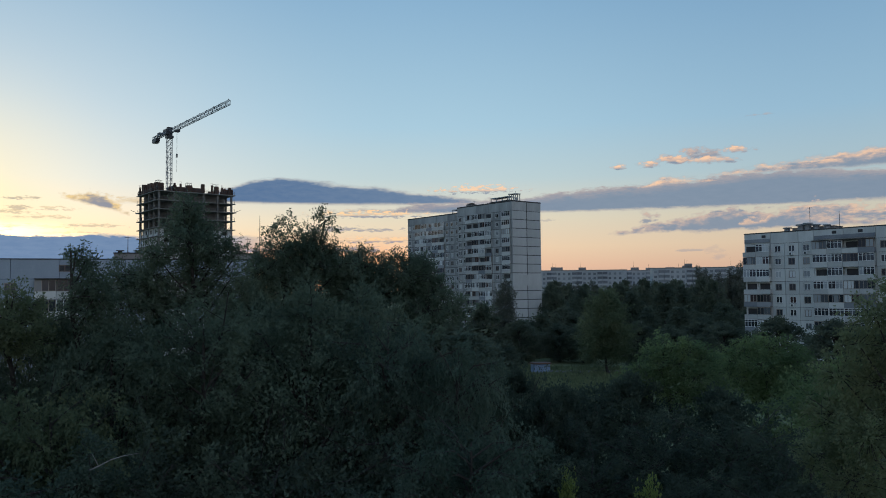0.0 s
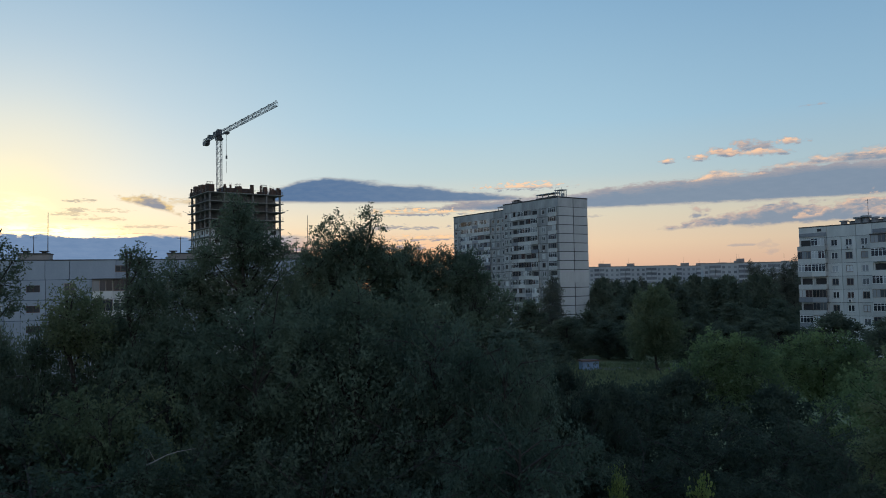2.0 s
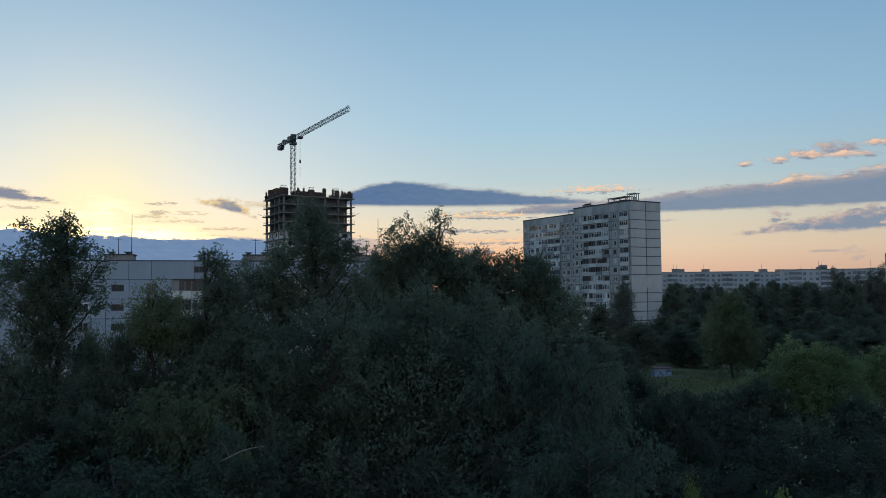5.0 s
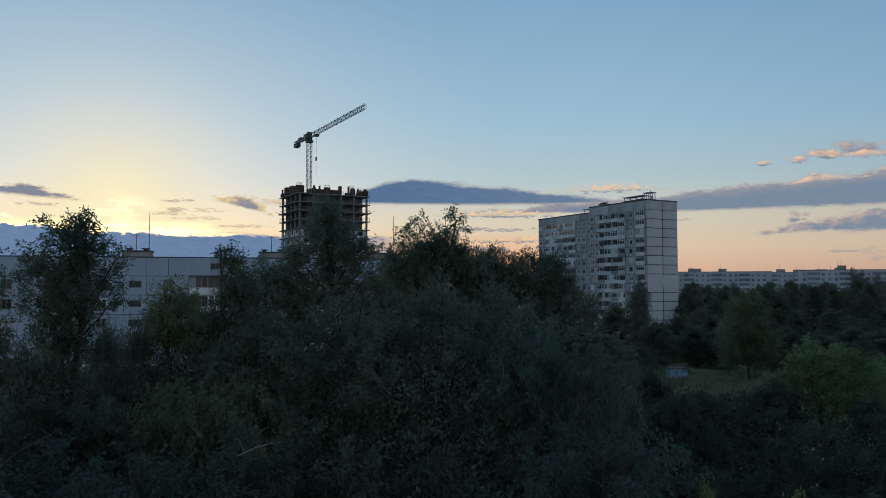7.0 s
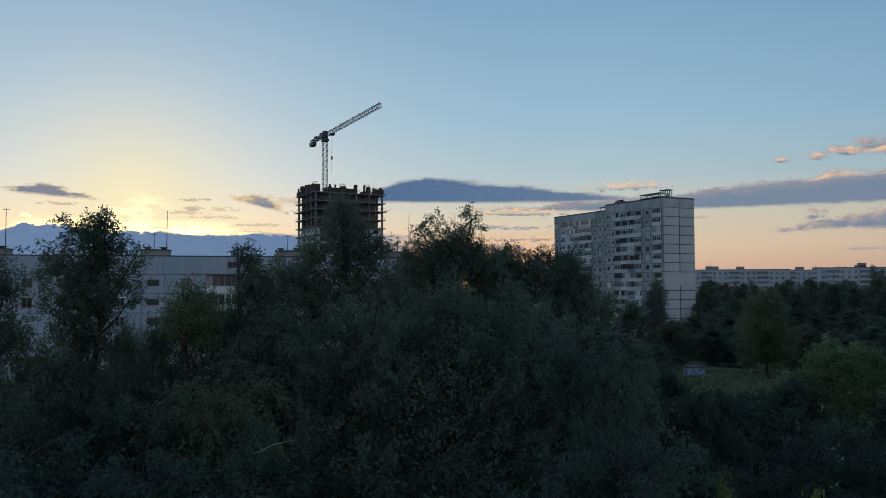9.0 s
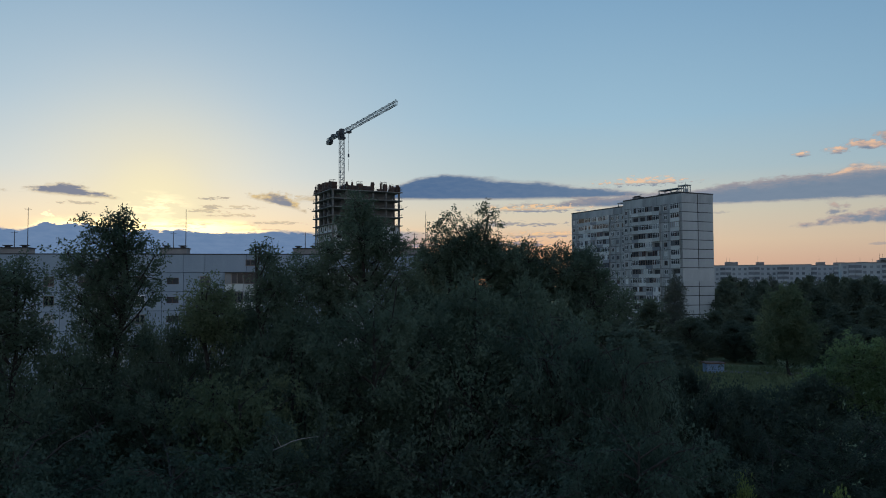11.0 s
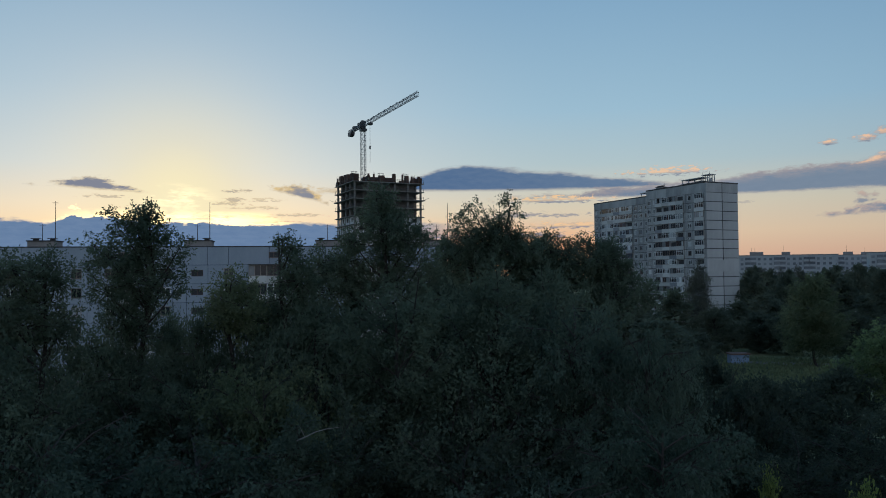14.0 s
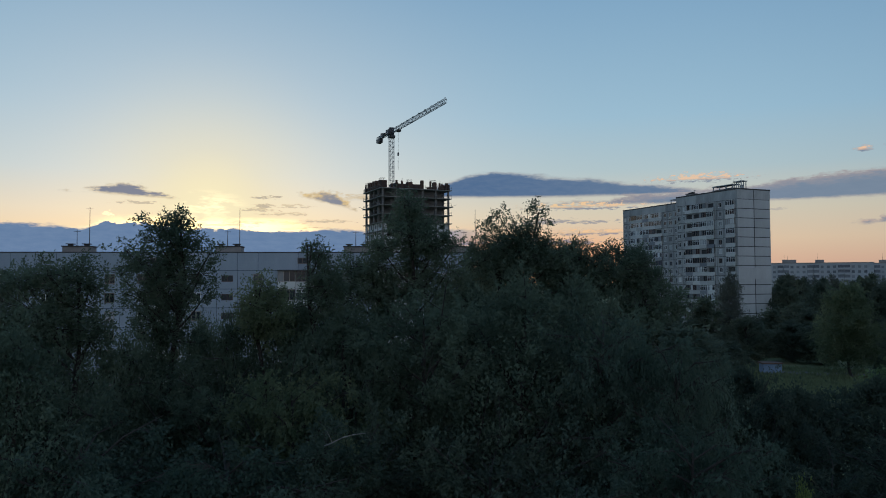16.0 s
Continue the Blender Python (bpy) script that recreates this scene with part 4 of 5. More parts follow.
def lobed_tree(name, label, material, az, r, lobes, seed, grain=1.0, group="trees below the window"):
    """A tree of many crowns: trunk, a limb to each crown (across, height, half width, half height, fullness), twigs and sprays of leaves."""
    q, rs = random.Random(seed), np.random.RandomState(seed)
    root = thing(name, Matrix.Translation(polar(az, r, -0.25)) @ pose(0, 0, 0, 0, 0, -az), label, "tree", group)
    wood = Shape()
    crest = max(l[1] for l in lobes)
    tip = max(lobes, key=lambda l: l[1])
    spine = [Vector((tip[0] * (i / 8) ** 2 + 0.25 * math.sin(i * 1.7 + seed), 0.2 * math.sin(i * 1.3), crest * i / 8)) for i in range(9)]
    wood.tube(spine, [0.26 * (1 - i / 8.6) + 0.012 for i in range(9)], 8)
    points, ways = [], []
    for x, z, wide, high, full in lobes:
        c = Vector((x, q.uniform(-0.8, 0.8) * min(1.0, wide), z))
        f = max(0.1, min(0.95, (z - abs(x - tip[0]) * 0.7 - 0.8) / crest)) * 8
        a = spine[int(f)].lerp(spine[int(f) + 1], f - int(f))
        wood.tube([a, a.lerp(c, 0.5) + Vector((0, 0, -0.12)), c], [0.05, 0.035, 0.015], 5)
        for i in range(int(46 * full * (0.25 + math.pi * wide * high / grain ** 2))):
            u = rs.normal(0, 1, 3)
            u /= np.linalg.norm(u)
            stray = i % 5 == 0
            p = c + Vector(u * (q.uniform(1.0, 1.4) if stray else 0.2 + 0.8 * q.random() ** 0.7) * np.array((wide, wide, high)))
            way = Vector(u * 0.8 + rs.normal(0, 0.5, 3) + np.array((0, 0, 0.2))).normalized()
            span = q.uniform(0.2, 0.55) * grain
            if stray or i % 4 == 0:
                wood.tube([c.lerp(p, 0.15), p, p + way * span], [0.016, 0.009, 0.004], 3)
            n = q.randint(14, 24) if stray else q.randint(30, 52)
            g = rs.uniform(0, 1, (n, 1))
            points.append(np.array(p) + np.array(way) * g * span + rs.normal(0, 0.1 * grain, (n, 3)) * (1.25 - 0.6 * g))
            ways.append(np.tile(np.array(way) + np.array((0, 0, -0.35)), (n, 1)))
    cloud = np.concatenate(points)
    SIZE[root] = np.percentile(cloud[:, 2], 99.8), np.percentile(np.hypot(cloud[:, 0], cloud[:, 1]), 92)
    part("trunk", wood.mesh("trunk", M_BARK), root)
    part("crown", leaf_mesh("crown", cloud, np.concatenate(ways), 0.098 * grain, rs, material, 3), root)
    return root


def round_top(f):
    return math.sin(math.pi * min(1, 0.12 + f * 0.84)) ** 0.6


def tall_top(f):
    return (1 - f) ** 0.55 * min(1, 0.55 + f * 1.6)


KINDS = {
    "elm": branching_tree("elm_tree", 11, 18, 4.4, 0.22, 40, 20, 0.125, L_ELM, "dark leafy tree with a loose feathery top"),
    "elm3": branching_tree("elm_tree", 31, 18, 4.8, 0.26, 44, 19, 0.12, L_ELM, "dark tree with spreading limbs and ragged tufts", rise=0.7),
    # planted low and in front, where its dark leaf colour replaces missing shade
    "shaded_locust": branching_tree("locust_tree", 41, 13, 5.4, 0.2, 40, 11, 0.14, L_SHADED, "tree with open branching, shade put into its very dark green", rise=0.75),
    "dome": tree_kind("elm_tree", 19, 16, 5.2, 0.25, round_top, 44, 700, 64, 0.145, L_ELM, "dark leafy tree with a broad ragged crown", loose=0.6),
    "willow": branching_tree("willow_tree", 13, 15, 5.6, 0.25, 46, 12, 0.13, L_WILLOW, "grey-green willow with drooping twigs", rise=0.8, droop=0.3),
    "ash": branching_tree("ash_tree", 14, 16, 5.4, 0.2, 44, 15, 0.14, L_ASH, "olive green tree with hanging leafy twigs", rise=0.8, droop=0.2),
    "maple": tree_kind("maple_tree", 14, 13, 5.2, 0.2, round_top, 36, 640, 56, 0.21, L_MAPLE, "green broad-leaved maple with a rounded crown", loose=0.65),
    # fills in below the bright maples, with their lower shade in its colour
    "shaded_walnut": tree_kind("walnut_tree", 44, 13, 5.2, 0.2, round_top, 36, 560, 46, 0.24, L_SHADED, "tree with large drooping leaves, shade put into their dark green", loose=0.6),
    "shrub": tree_kind("young_maple", 15, 8, 2.2, 0.2, tall_top, 14, 200, 40, 0.13, L_SHOOT, "slender bright green young tree", loose=0.4, corners=4),
    "mid": tree_kind("broadleaf_tree", 43, 14, 5.0, 0.08, round_top, 34, 360, 44, 0.4, L_FAR, "dark broad-leaved tree round the clearing", loose=0.8),
    "far": tree_kind("broadleaf_tree", 16, 14, 5.0, 0.1, round_top, 30, 330, 24, 0.52, L_FAR, "dark broad-leaved tree in the park", loose=0.9),
    "far2": tree_kind("broadleaf_tree", 17, 15, 4.4, 0.08, tall_top, 26, 300, 24, 0.5, L_FAR, "dark tall tree in the park", loose=0.9),
    "poplar": lobed_tree("poplar_tree", "slim upright grey-green poplar tree", L_POPLAR, 0, 0, [(0.3 * math.sin(i * 2.2), 2.2 + 1.75 * i, 1.7 * math.sin(0.5 + 2.5 * i / 9) ** 0.7 + 0.1, 1.7, 0.8) for i in range(10)], 18, 2.6, ""),
}
USED = set()


def plant(kind, az, r, top, radius, turn=0.0, group=""):
    """Stands a tree of that kind there, with its top and its crown's radius in metres."""
    src = KINDS[kind]
    h, w = SIZE[src]
    m = Matrix.Translation(polar(az, r, -0.25)) @ pose(0, 0, 0, 0, 0, turn) @ Matrix.Diagonal((radius / w, radius / w, top / h, 1))
    if kind in USED:
        ob = copy_thing(src, m @ Matrix.Diagonal((*(1 / k for k in src.scale), 1)))
    else:
        USED.add(kind)
        src.matrix_basis = m
        ob = src
    if group:
        ob["group"] = group
    return ob


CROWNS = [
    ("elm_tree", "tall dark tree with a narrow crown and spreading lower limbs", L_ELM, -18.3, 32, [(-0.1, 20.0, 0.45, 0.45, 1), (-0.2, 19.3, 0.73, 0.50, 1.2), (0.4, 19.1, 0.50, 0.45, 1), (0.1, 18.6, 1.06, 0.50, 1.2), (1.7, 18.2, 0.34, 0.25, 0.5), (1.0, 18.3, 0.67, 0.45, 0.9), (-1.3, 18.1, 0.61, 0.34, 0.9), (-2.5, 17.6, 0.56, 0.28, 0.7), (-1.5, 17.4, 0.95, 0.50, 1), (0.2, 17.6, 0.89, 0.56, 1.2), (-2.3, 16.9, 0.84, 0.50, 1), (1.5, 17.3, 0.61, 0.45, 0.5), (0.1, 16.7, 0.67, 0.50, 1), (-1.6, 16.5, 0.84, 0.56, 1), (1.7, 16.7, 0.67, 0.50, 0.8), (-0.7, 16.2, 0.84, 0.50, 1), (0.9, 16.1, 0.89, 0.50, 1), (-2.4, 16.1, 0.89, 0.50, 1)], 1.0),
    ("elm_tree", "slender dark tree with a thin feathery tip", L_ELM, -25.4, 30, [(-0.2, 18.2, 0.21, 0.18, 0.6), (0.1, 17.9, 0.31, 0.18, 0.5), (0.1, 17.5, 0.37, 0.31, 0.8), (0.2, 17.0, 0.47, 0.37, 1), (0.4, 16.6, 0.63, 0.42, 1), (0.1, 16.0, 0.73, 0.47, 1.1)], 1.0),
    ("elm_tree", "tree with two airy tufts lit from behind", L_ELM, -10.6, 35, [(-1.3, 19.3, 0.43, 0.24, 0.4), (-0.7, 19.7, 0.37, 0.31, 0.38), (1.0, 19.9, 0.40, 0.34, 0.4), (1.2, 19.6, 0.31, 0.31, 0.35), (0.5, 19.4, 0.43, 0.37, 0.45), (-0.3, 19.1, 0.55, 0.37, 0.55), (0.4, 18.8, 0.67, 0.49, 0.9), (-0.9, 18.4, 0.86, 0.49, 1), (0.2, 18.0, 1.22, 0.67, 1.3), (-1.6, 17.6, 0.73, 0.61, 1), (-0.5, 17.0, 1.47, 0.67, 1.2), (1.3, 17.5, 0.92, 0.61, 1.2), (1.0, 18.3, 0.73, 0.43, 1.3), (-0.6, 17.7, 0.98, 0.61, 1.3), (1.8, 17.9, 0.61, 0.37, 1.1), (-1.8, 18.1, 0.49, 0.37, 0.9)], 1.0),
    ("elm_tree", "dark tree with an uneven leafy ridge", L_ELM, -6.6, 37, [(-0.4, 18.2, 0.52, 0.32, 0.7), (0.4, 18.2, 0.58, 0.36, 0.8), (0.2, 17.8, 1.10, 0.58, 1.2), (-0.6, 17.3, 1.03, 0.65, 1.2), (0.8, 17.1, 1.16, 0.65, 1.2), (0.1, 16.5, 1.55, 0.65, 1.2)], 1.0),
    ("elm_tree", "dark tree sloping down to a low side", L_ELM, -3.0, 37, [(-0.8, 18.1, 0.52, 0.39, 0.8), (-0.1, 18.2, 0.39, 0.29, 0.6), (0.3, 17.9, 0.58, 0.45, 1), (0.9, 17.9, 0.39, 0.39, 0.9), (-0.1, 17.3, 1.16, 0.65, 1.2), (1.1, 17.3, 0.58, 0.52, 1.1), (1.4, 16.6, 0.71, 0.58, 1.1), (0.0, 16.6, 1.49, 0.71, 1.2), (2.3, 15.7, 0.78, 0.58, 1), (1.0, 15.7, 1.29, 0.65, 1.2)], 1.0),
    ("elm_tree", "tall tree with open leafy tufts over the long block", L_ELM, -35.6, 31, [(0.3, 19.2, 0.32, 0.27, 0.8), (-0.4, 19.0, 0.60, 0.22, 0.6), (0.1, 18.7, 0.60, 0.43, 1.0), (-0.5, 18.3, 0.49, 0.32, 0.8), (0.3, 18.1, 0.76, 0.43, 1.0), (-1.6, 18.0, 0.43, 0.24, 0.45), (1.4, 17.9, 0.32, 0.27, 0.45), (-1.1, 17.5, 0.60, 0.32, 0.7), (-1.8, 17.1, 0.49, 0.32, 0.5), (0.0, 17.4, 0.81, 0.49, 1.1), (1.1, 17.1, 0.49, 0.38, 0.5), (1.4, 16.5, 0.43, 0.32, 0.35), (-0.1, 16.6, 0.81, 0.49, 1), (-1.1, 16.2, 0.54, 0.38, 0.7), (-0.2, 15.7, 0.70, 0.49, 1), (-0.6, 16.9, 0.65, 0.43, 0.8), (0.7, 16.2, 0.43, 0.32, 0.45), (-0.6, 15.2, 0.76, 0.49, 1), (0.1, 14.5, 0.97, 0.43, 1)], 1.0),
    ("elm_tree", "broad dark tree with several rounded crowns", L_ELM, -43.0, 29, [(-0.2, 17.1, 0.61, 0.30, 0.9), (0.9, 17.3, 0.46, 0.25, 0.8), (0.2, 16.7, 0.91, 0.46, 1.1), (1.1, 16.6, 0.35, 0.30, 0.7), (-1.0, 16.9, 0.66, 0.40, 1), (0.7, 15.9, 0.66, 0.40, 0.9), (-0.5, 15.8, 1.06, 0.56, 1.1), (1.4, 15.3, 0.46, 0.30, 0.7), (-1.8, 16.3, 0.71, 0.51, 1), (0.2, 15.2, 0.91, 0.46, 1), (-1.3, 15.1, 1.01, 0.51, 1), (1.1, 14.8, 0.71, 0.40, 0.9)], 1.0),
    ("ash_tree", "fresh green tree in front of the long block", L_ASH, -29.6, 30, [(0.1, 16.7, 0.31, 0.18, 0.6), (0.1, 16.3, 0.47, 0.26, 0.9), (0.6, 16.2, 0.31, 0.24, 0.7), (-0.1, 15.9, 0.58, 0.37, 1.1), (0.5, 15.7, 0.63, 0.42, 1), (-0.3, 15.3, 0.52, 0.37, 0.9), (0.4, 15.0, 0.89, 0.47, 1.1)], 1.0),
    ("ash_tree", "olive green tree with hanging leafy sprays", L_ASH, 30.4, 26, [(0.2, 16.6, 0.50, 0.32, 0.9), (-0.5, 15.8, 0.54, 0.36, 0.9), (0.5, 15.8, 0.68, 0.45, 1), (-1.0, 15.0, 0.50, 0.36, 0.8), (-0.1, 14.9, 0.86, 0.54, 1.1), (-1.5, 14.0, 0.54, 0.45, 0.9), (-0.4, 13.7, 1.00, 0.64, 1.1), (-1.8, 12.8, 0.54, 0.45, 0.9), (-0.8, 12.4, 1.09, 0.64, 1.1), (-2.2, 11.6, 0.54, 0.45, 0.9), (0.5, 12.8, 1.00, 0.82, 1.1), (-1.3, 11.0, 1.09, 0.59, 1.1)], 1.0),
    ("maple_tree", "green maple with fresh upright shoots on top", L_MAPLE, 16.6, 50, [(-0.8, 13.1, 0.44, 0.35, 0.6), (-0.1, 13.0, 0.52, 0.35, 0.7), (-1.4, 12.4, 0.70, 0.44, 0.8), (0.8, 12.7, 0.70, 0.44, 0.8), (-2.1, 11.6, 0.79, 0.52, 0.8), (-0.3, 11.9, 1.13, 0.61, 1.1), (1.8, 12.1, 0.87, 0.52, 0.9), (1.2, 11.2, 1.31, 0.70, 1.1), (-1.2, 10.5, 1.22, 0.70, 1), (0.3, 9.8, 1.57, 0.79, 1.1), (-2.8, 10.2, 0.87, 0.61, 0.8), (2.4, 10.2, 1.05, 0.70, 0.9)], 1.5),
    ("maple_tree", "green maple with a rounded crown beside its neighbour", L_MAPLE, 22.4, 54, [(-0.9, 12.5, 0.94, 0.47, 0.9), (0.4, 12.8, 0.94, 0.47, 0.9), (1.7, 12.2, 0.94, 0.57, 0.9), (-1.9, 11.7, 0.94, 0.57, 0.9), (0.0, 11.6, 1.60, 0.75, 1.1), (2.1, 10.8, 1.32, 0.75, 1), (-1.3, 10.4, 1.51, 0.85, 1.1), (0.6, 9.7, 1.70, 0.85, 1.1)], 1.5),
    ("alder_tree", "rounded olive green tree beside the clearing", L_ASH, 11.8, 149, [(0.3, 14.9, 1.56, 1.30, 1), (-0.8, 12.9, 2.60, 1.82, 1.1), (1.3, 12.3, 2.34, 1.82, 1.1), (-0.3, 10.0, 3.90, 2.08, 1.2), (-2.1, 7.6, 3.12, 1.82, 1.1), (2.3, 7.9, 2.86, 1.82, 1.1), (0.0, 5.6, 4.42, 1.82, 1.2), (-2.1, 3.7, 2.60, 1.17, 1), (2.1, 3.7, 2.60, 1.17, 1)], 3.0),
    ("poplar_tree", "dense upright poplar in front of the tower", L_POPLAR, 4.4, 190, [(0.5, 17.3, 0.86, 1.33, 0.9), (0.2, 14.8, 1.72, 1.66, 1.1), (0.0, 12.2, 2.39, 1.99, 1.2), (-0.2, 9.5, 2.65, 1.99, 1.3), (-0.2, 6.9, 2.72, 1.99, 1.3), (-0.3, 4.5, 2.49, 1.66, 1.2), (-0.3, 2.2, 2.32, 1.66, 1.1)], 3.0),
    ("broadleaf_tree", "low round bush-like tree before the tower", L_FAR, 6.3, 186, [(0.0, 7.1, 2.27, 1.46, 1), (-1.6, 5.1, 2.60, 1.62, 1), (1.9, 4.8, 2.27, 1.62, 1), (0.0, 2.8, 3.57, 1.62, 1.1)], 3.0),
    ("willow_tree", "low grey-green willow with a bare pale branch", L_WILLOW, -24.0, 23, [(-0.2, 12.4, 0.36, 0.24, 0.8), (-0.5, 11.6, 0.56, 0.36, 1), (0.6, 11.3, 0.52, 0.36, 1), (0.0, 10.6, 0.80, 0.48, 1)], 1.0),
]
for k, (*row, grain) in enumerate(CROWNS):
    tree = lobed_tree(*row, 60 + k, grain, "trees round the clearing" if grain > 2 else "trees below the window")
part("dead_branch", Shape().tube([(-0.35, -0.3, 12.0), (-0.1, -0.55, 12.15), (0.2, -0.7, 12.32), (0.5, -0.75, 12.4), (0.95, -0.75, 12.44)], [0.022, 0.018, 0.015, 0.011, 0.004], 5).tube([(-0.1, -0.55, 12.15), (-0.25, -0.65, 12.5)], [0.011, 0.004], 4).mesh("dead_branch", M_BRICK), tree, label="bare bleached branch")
LOW = [
    ("dome", -11.6, 42, 18.3, 3.2, 25), ("dome", -7.6, 42, 17.9, 3.2, 125), ("dome", -14.0, 41, 17.9, 2.2, 225), ("dome", -33.4, 32, 15.3, 1.9, 95), ("dome", -38.6, 30, 14.8, 2.8, 10), ("dome", -43.2, 31, 15.0, 2.8, 110), ("dome", -36.4, 31, 14.5, 2.4, 210), ("dome", -31.4, 31, 15.5, 2.0, 310), ("dome", -26.4, 31, 16.0, 2.0, 40), ("dome", -24.0, 32, 16.1, 2.2, 140), ("dome", -20.8, 33, 16.3, 2.2, 240), ("dome", -14.6, 33, 16.9, 2.4, 340), ("dome", -47.5, 29, 15.8, 2.6, 30), ("elm3", -32.0, 29, 14.0, 3.0, 60), ("dome", -27.6, 31, 15.9, 2.2, 110), ("dome", -23.0, 29, 15.7, 3.4, 30), ("elm", -17.5, 28, 16.4, 3.6, 160), ("dome", -10.5, 30, 16.8, 4.0, 210), ("dome", -45.5, 26, 15.4, 3.2, 260), ("dome", -6.0, 33, 16.9, 3.6, 80),
    ("shaded_locust", -22.5, 25, 12.8, 4.4, 0), ("willow", -4.0, 29, 15.6, 3.8, 60), ("shaded_locust", -13.0, 25, 13.0, 4.6, 140), ("willow", 0.6, 28, 14.8, 2.6, 200), ("willow", 2.0, 24, 12.6, 3.4, 90), ("willow", -32.0, 23, 12.2, 4.4, 250), ("willow", -41.0, 24, 12.8, 4.4, 20), ("willow", -6.0, 21, 11.2, 3.8, 320), ("shaded_locust", -36.5, 23, 10.4, 4.0, 40), ("shaded_locust", -17.5, 22, 10.4, 4.0, 140), ("ash", -27.6, 26, 13.8, 3.4, 240), ("shaded_locust", -25.0, 22, 9.6, 3.6, 200), ("shaded_locust", -9.0, 22, 10.2, 3.6, 300), ("shaded_locust", -45.0, 23, 10.6, 4.0, 100),
]
RIGHT = [
    ("ash", 33.5, 24, 11.4, 4.0, 100), ("shaded_walnut", 13.0, 48, 11.4, 3.6, 180), ("shaded_walnut", 19.8, 47, 10.8, 3.4, 60), ("shaded_locust", 17.4, 38, 9.0, 4.0, 15), ("shaded_locust", 22.4, 36, 9.4, 4.0, 85), ("shaded_walnut", 9.0, 45, 11.0, 3.4, 20), ("shaded_walnut", 5.2, 46, 11.9, 2.6, 130), ("shaded_walnut", 7.2, 43, 11.0, 2.2, 230), ("shaded_locust", 5.2, 44, 12.0, 3.4, 75),
    ("maple", 26.8, 48, 12.4, 4.2, 240), ("shaded_locust", 15.3, 41, 10.4, 4.6, 300), ("shaded_locust", 20.4, 42, 10.8, 4.8, 50), ("shaded_locust", 10.4, 38, 9.4, 4.2, 130), ("shaded_locust", 25.2, 38, 10.2, 4.6, 200), ("shaded_locust", 18.0, 33, 6.6, 4.2, 20), ("shaded_locust", 12.6, 31, 6.2, 4.2, 270), ("shaded_locust", 23.0, 31, 6.6, 4.2, 160), ("shaded_locust", 7.0, 31, 7.2, 3.6, 110), ("shrub", 8.8, 27, 10.4, 0.8, 0), ("shrub", 14.4, 27, 10.2, 1.0, 90),
]
for kind, az, r, top, radius, turn in LOW + RIGHT:
    plant(kind, az, r, top, radius, turn, "trees below the window")
MIDDLE = [
    ("mid", 9.5, 200, 10.0, 5.0, 100), ("mid", 23.5, 145, 11.0, 5.0, 10), ("mid", 27.0, 135, 11.0, 5.0, 10), ("mid", 20.0, 150, 9.8, 5.0, 40), ("mid", 16.4, 152, 8.6, 5.0, 120), ("mid", 29.8, 130, 10.6, 5.0, 70), ("mid", 14.2, 160, 9.5, 4.0, 33), ("mid", 18.2, 158, 9.5, 5.0, 220), ("mid", 5.6, 168, 9.5, 4.6, 15), ("mid", 8.4, 174, 8.5, 4.6, 95), ("mid", 10.2, 172, 8.5, 4.6, 150), ("mid", 4.4, 146, 6.0, 3.6, 310), ("mid", 2.2, 140, 8.0, 5.0, 210),
]
for kind, az, r, top, radius, turn in MIDDLE:
    plant(kind, az, r, top, radius, turn, "trees round the clearing")
q = random.Random(21)
for i in range(46):
    az = 7.4 + 15.0 * ((i * 0.618) % 1.0) + q.uniform(-0.3, 0.3)
    r = 185 + 230 * (i / 45)
    plant(q.choice(["far", "far2", "far2"]), az, r, (q.uniform(9, 12) if r < 230 else q.uniform(12.5, 18)) + (r - 185) * 0.012, q.uniform(3.4, 5.6), q.uniform(0, 360), "park trees")
for i in range(18):
    az = -16 + i * 1.1
    r = q.uniform(85, 120) if az < 2 else q.uniform(165, 200)
    plant(q.choice(["far", "far2"]), az, r, q.uniform(11.5, 14), 5.0, q.uniform(0, 360), "trees before the tower")
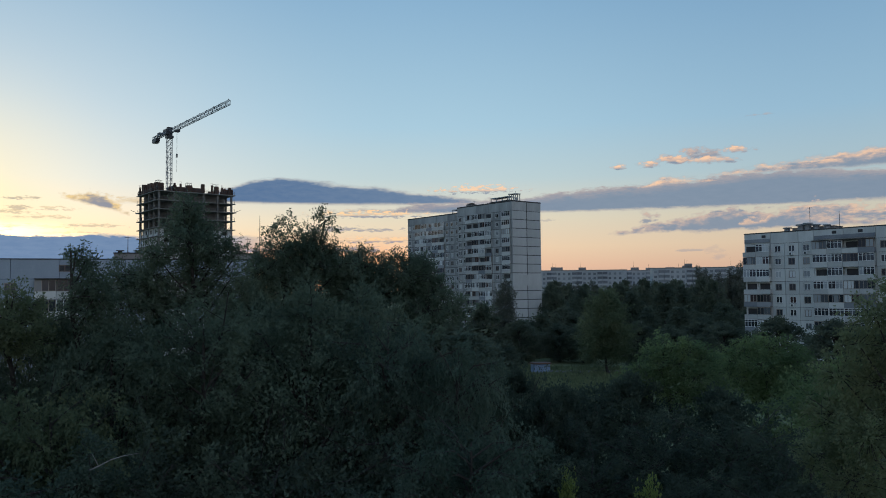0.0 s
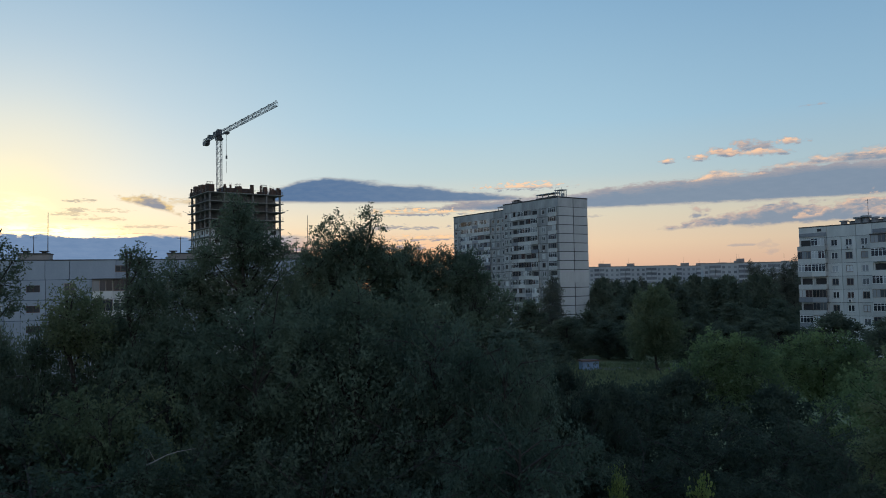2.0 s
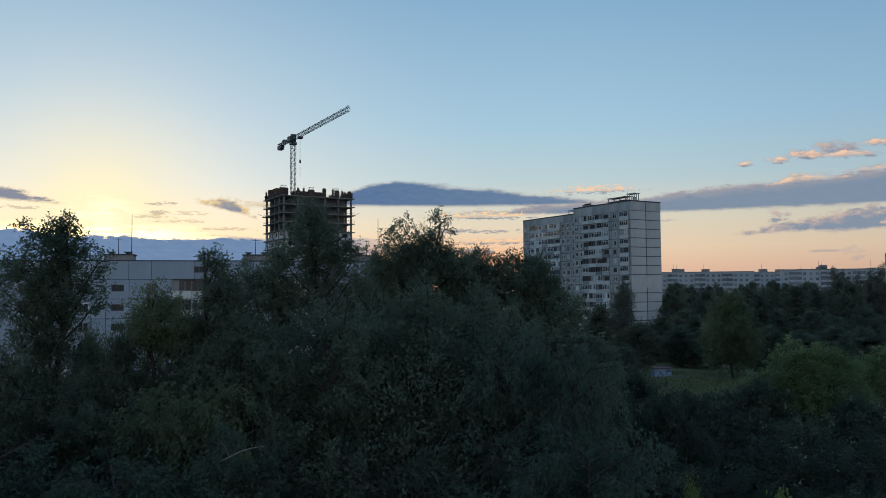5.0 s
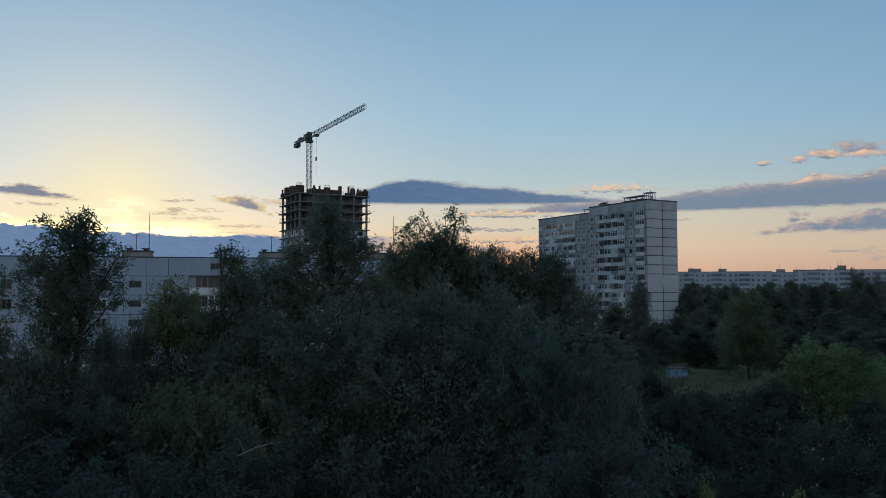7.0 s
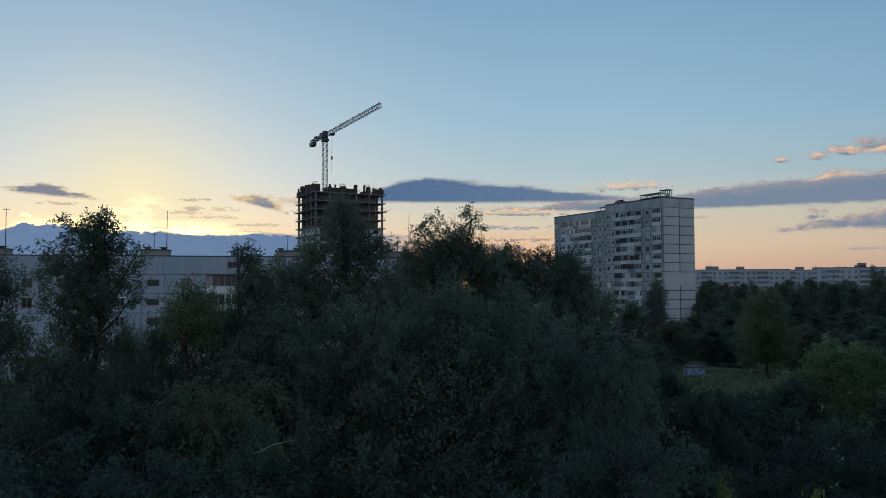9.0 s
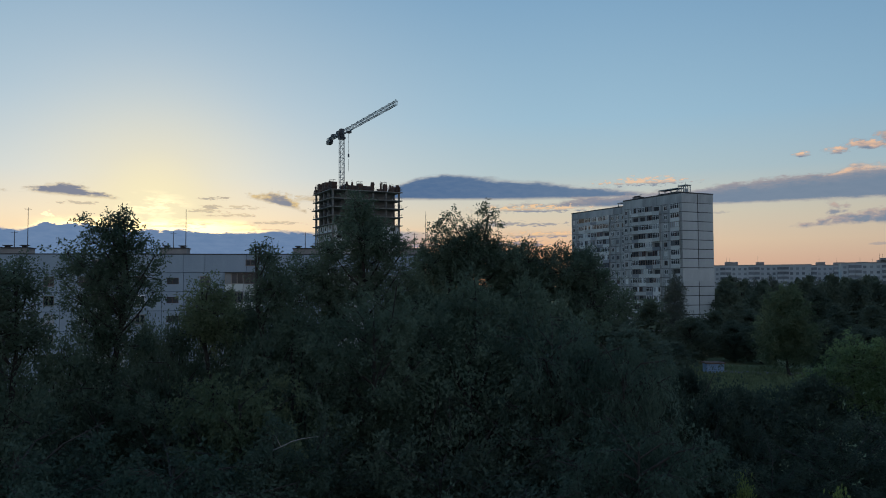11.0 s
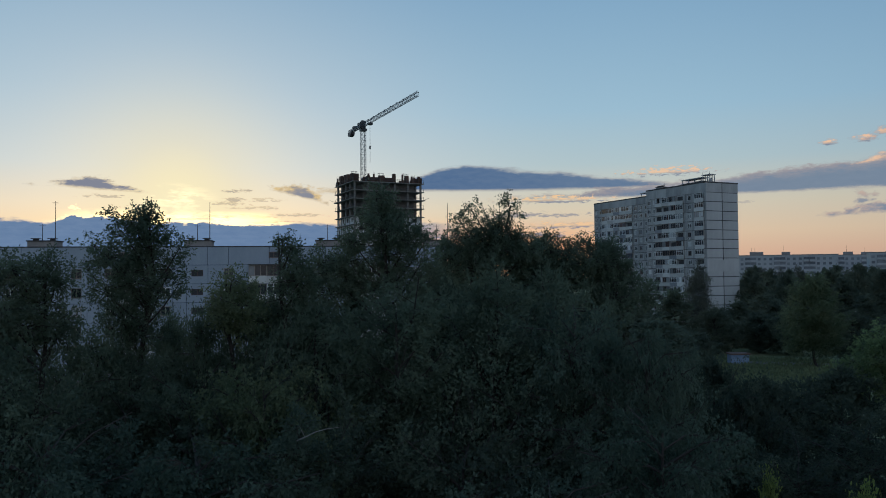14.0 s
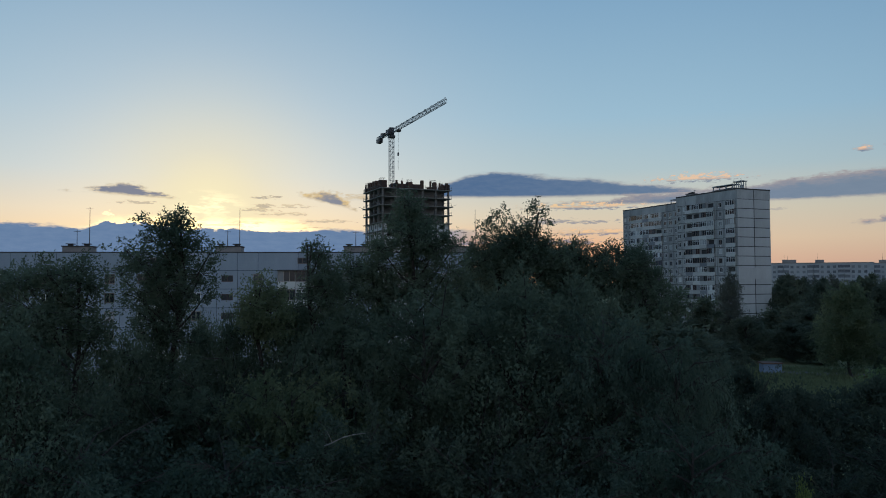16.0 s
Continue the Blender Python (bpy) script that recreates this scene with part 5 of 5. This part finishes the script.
for az, r, top in ((18.4, 290, 23.5), (18.9, 295, 22.5), (21.0, 260, 23.5), (20.4, 262, 22.0), (19.7, 280, 21.0), (9.9, 330, 18.0), (13.8, 320, 17.5), (8.6, 300, 18.5), (9.2, 310, 18.0), (11.0, 300, 19.0)):
    plant("poplar", az, r, top, 2.6, az * 50, "park poplars")

# ---- clearing ----
kiosk = thing("kiosk", pose(*polar(7.0, 150), 0, 0, 12), "small faded blue kiosk with a rusty roof", "kiosk")
part("wall", Shape().box(-1.6, -1.1, 0, 1.6, 1.1, 1.75).mesh("wall", M_BLUE), kiosk)
part("roof", Shape().box(-1.8, -1.3, 1.75, 1.8, 1.3, 1.98).mesh("roof", M_RUST), kiosk)
part("door", Shape().box(-0.4, -1.15, 0.05, 0.45, -1.1, 1.6).mesh("door", M_BLUE), kiosk)
thing("path", pose(*polar(10.0, 152), 0, 0, -4) @ pose(0, 0, 0.08), "worn asphalt path beside the grass", "path", kind="structure", mesh=Shape().box(-9, -2, -0.3, 9, 2, 0.06).mesh("path", M_PATH))

# rough grass of the clearing
rs = np.random.RandomState(8)
n = 9000
az, r = np.radians(rs.uniform(2.5, 13.5, n)), rs.uniform(112, 162, n)
tuft = np.stack([r * np.sin(az), r * np.cos(az), np.full(n, -0.25)], 1)
meadow = leaf_mesh("grass", tuft, np.tile(np.array((0.0, 0.0, 1.6)), (n, 1)), 0.75, rs, L_GRASS, 3)
thing("grass", Matrix(), "long uneven grass in the clearing", "grass", kind="stuff", mesh=meadow)

lamp_post = thing("street_lamp", pose(*polar(13.75, 176, -0.3)), "tall thin street lamp among the park trees", "street lamp")
part("pole", Shape().tube([(0, 0, 0), (0, 0, 4), (0, 0, 8.4)], [0.16, 0.13, 0.09], 8).tube([(0, 0, 8.3), (0.5, -0.2, 8.7), (1.3, -0.5, 8.8)], [0.06], 5).mesh("pole", M_STEEL), lamp_post)
part("lamp_head", Shape().box(1.1, -0.7, 8.72, 1.8, -0.35, 8.9).mesh("lamp_head", M_FRAME), lamp_post)
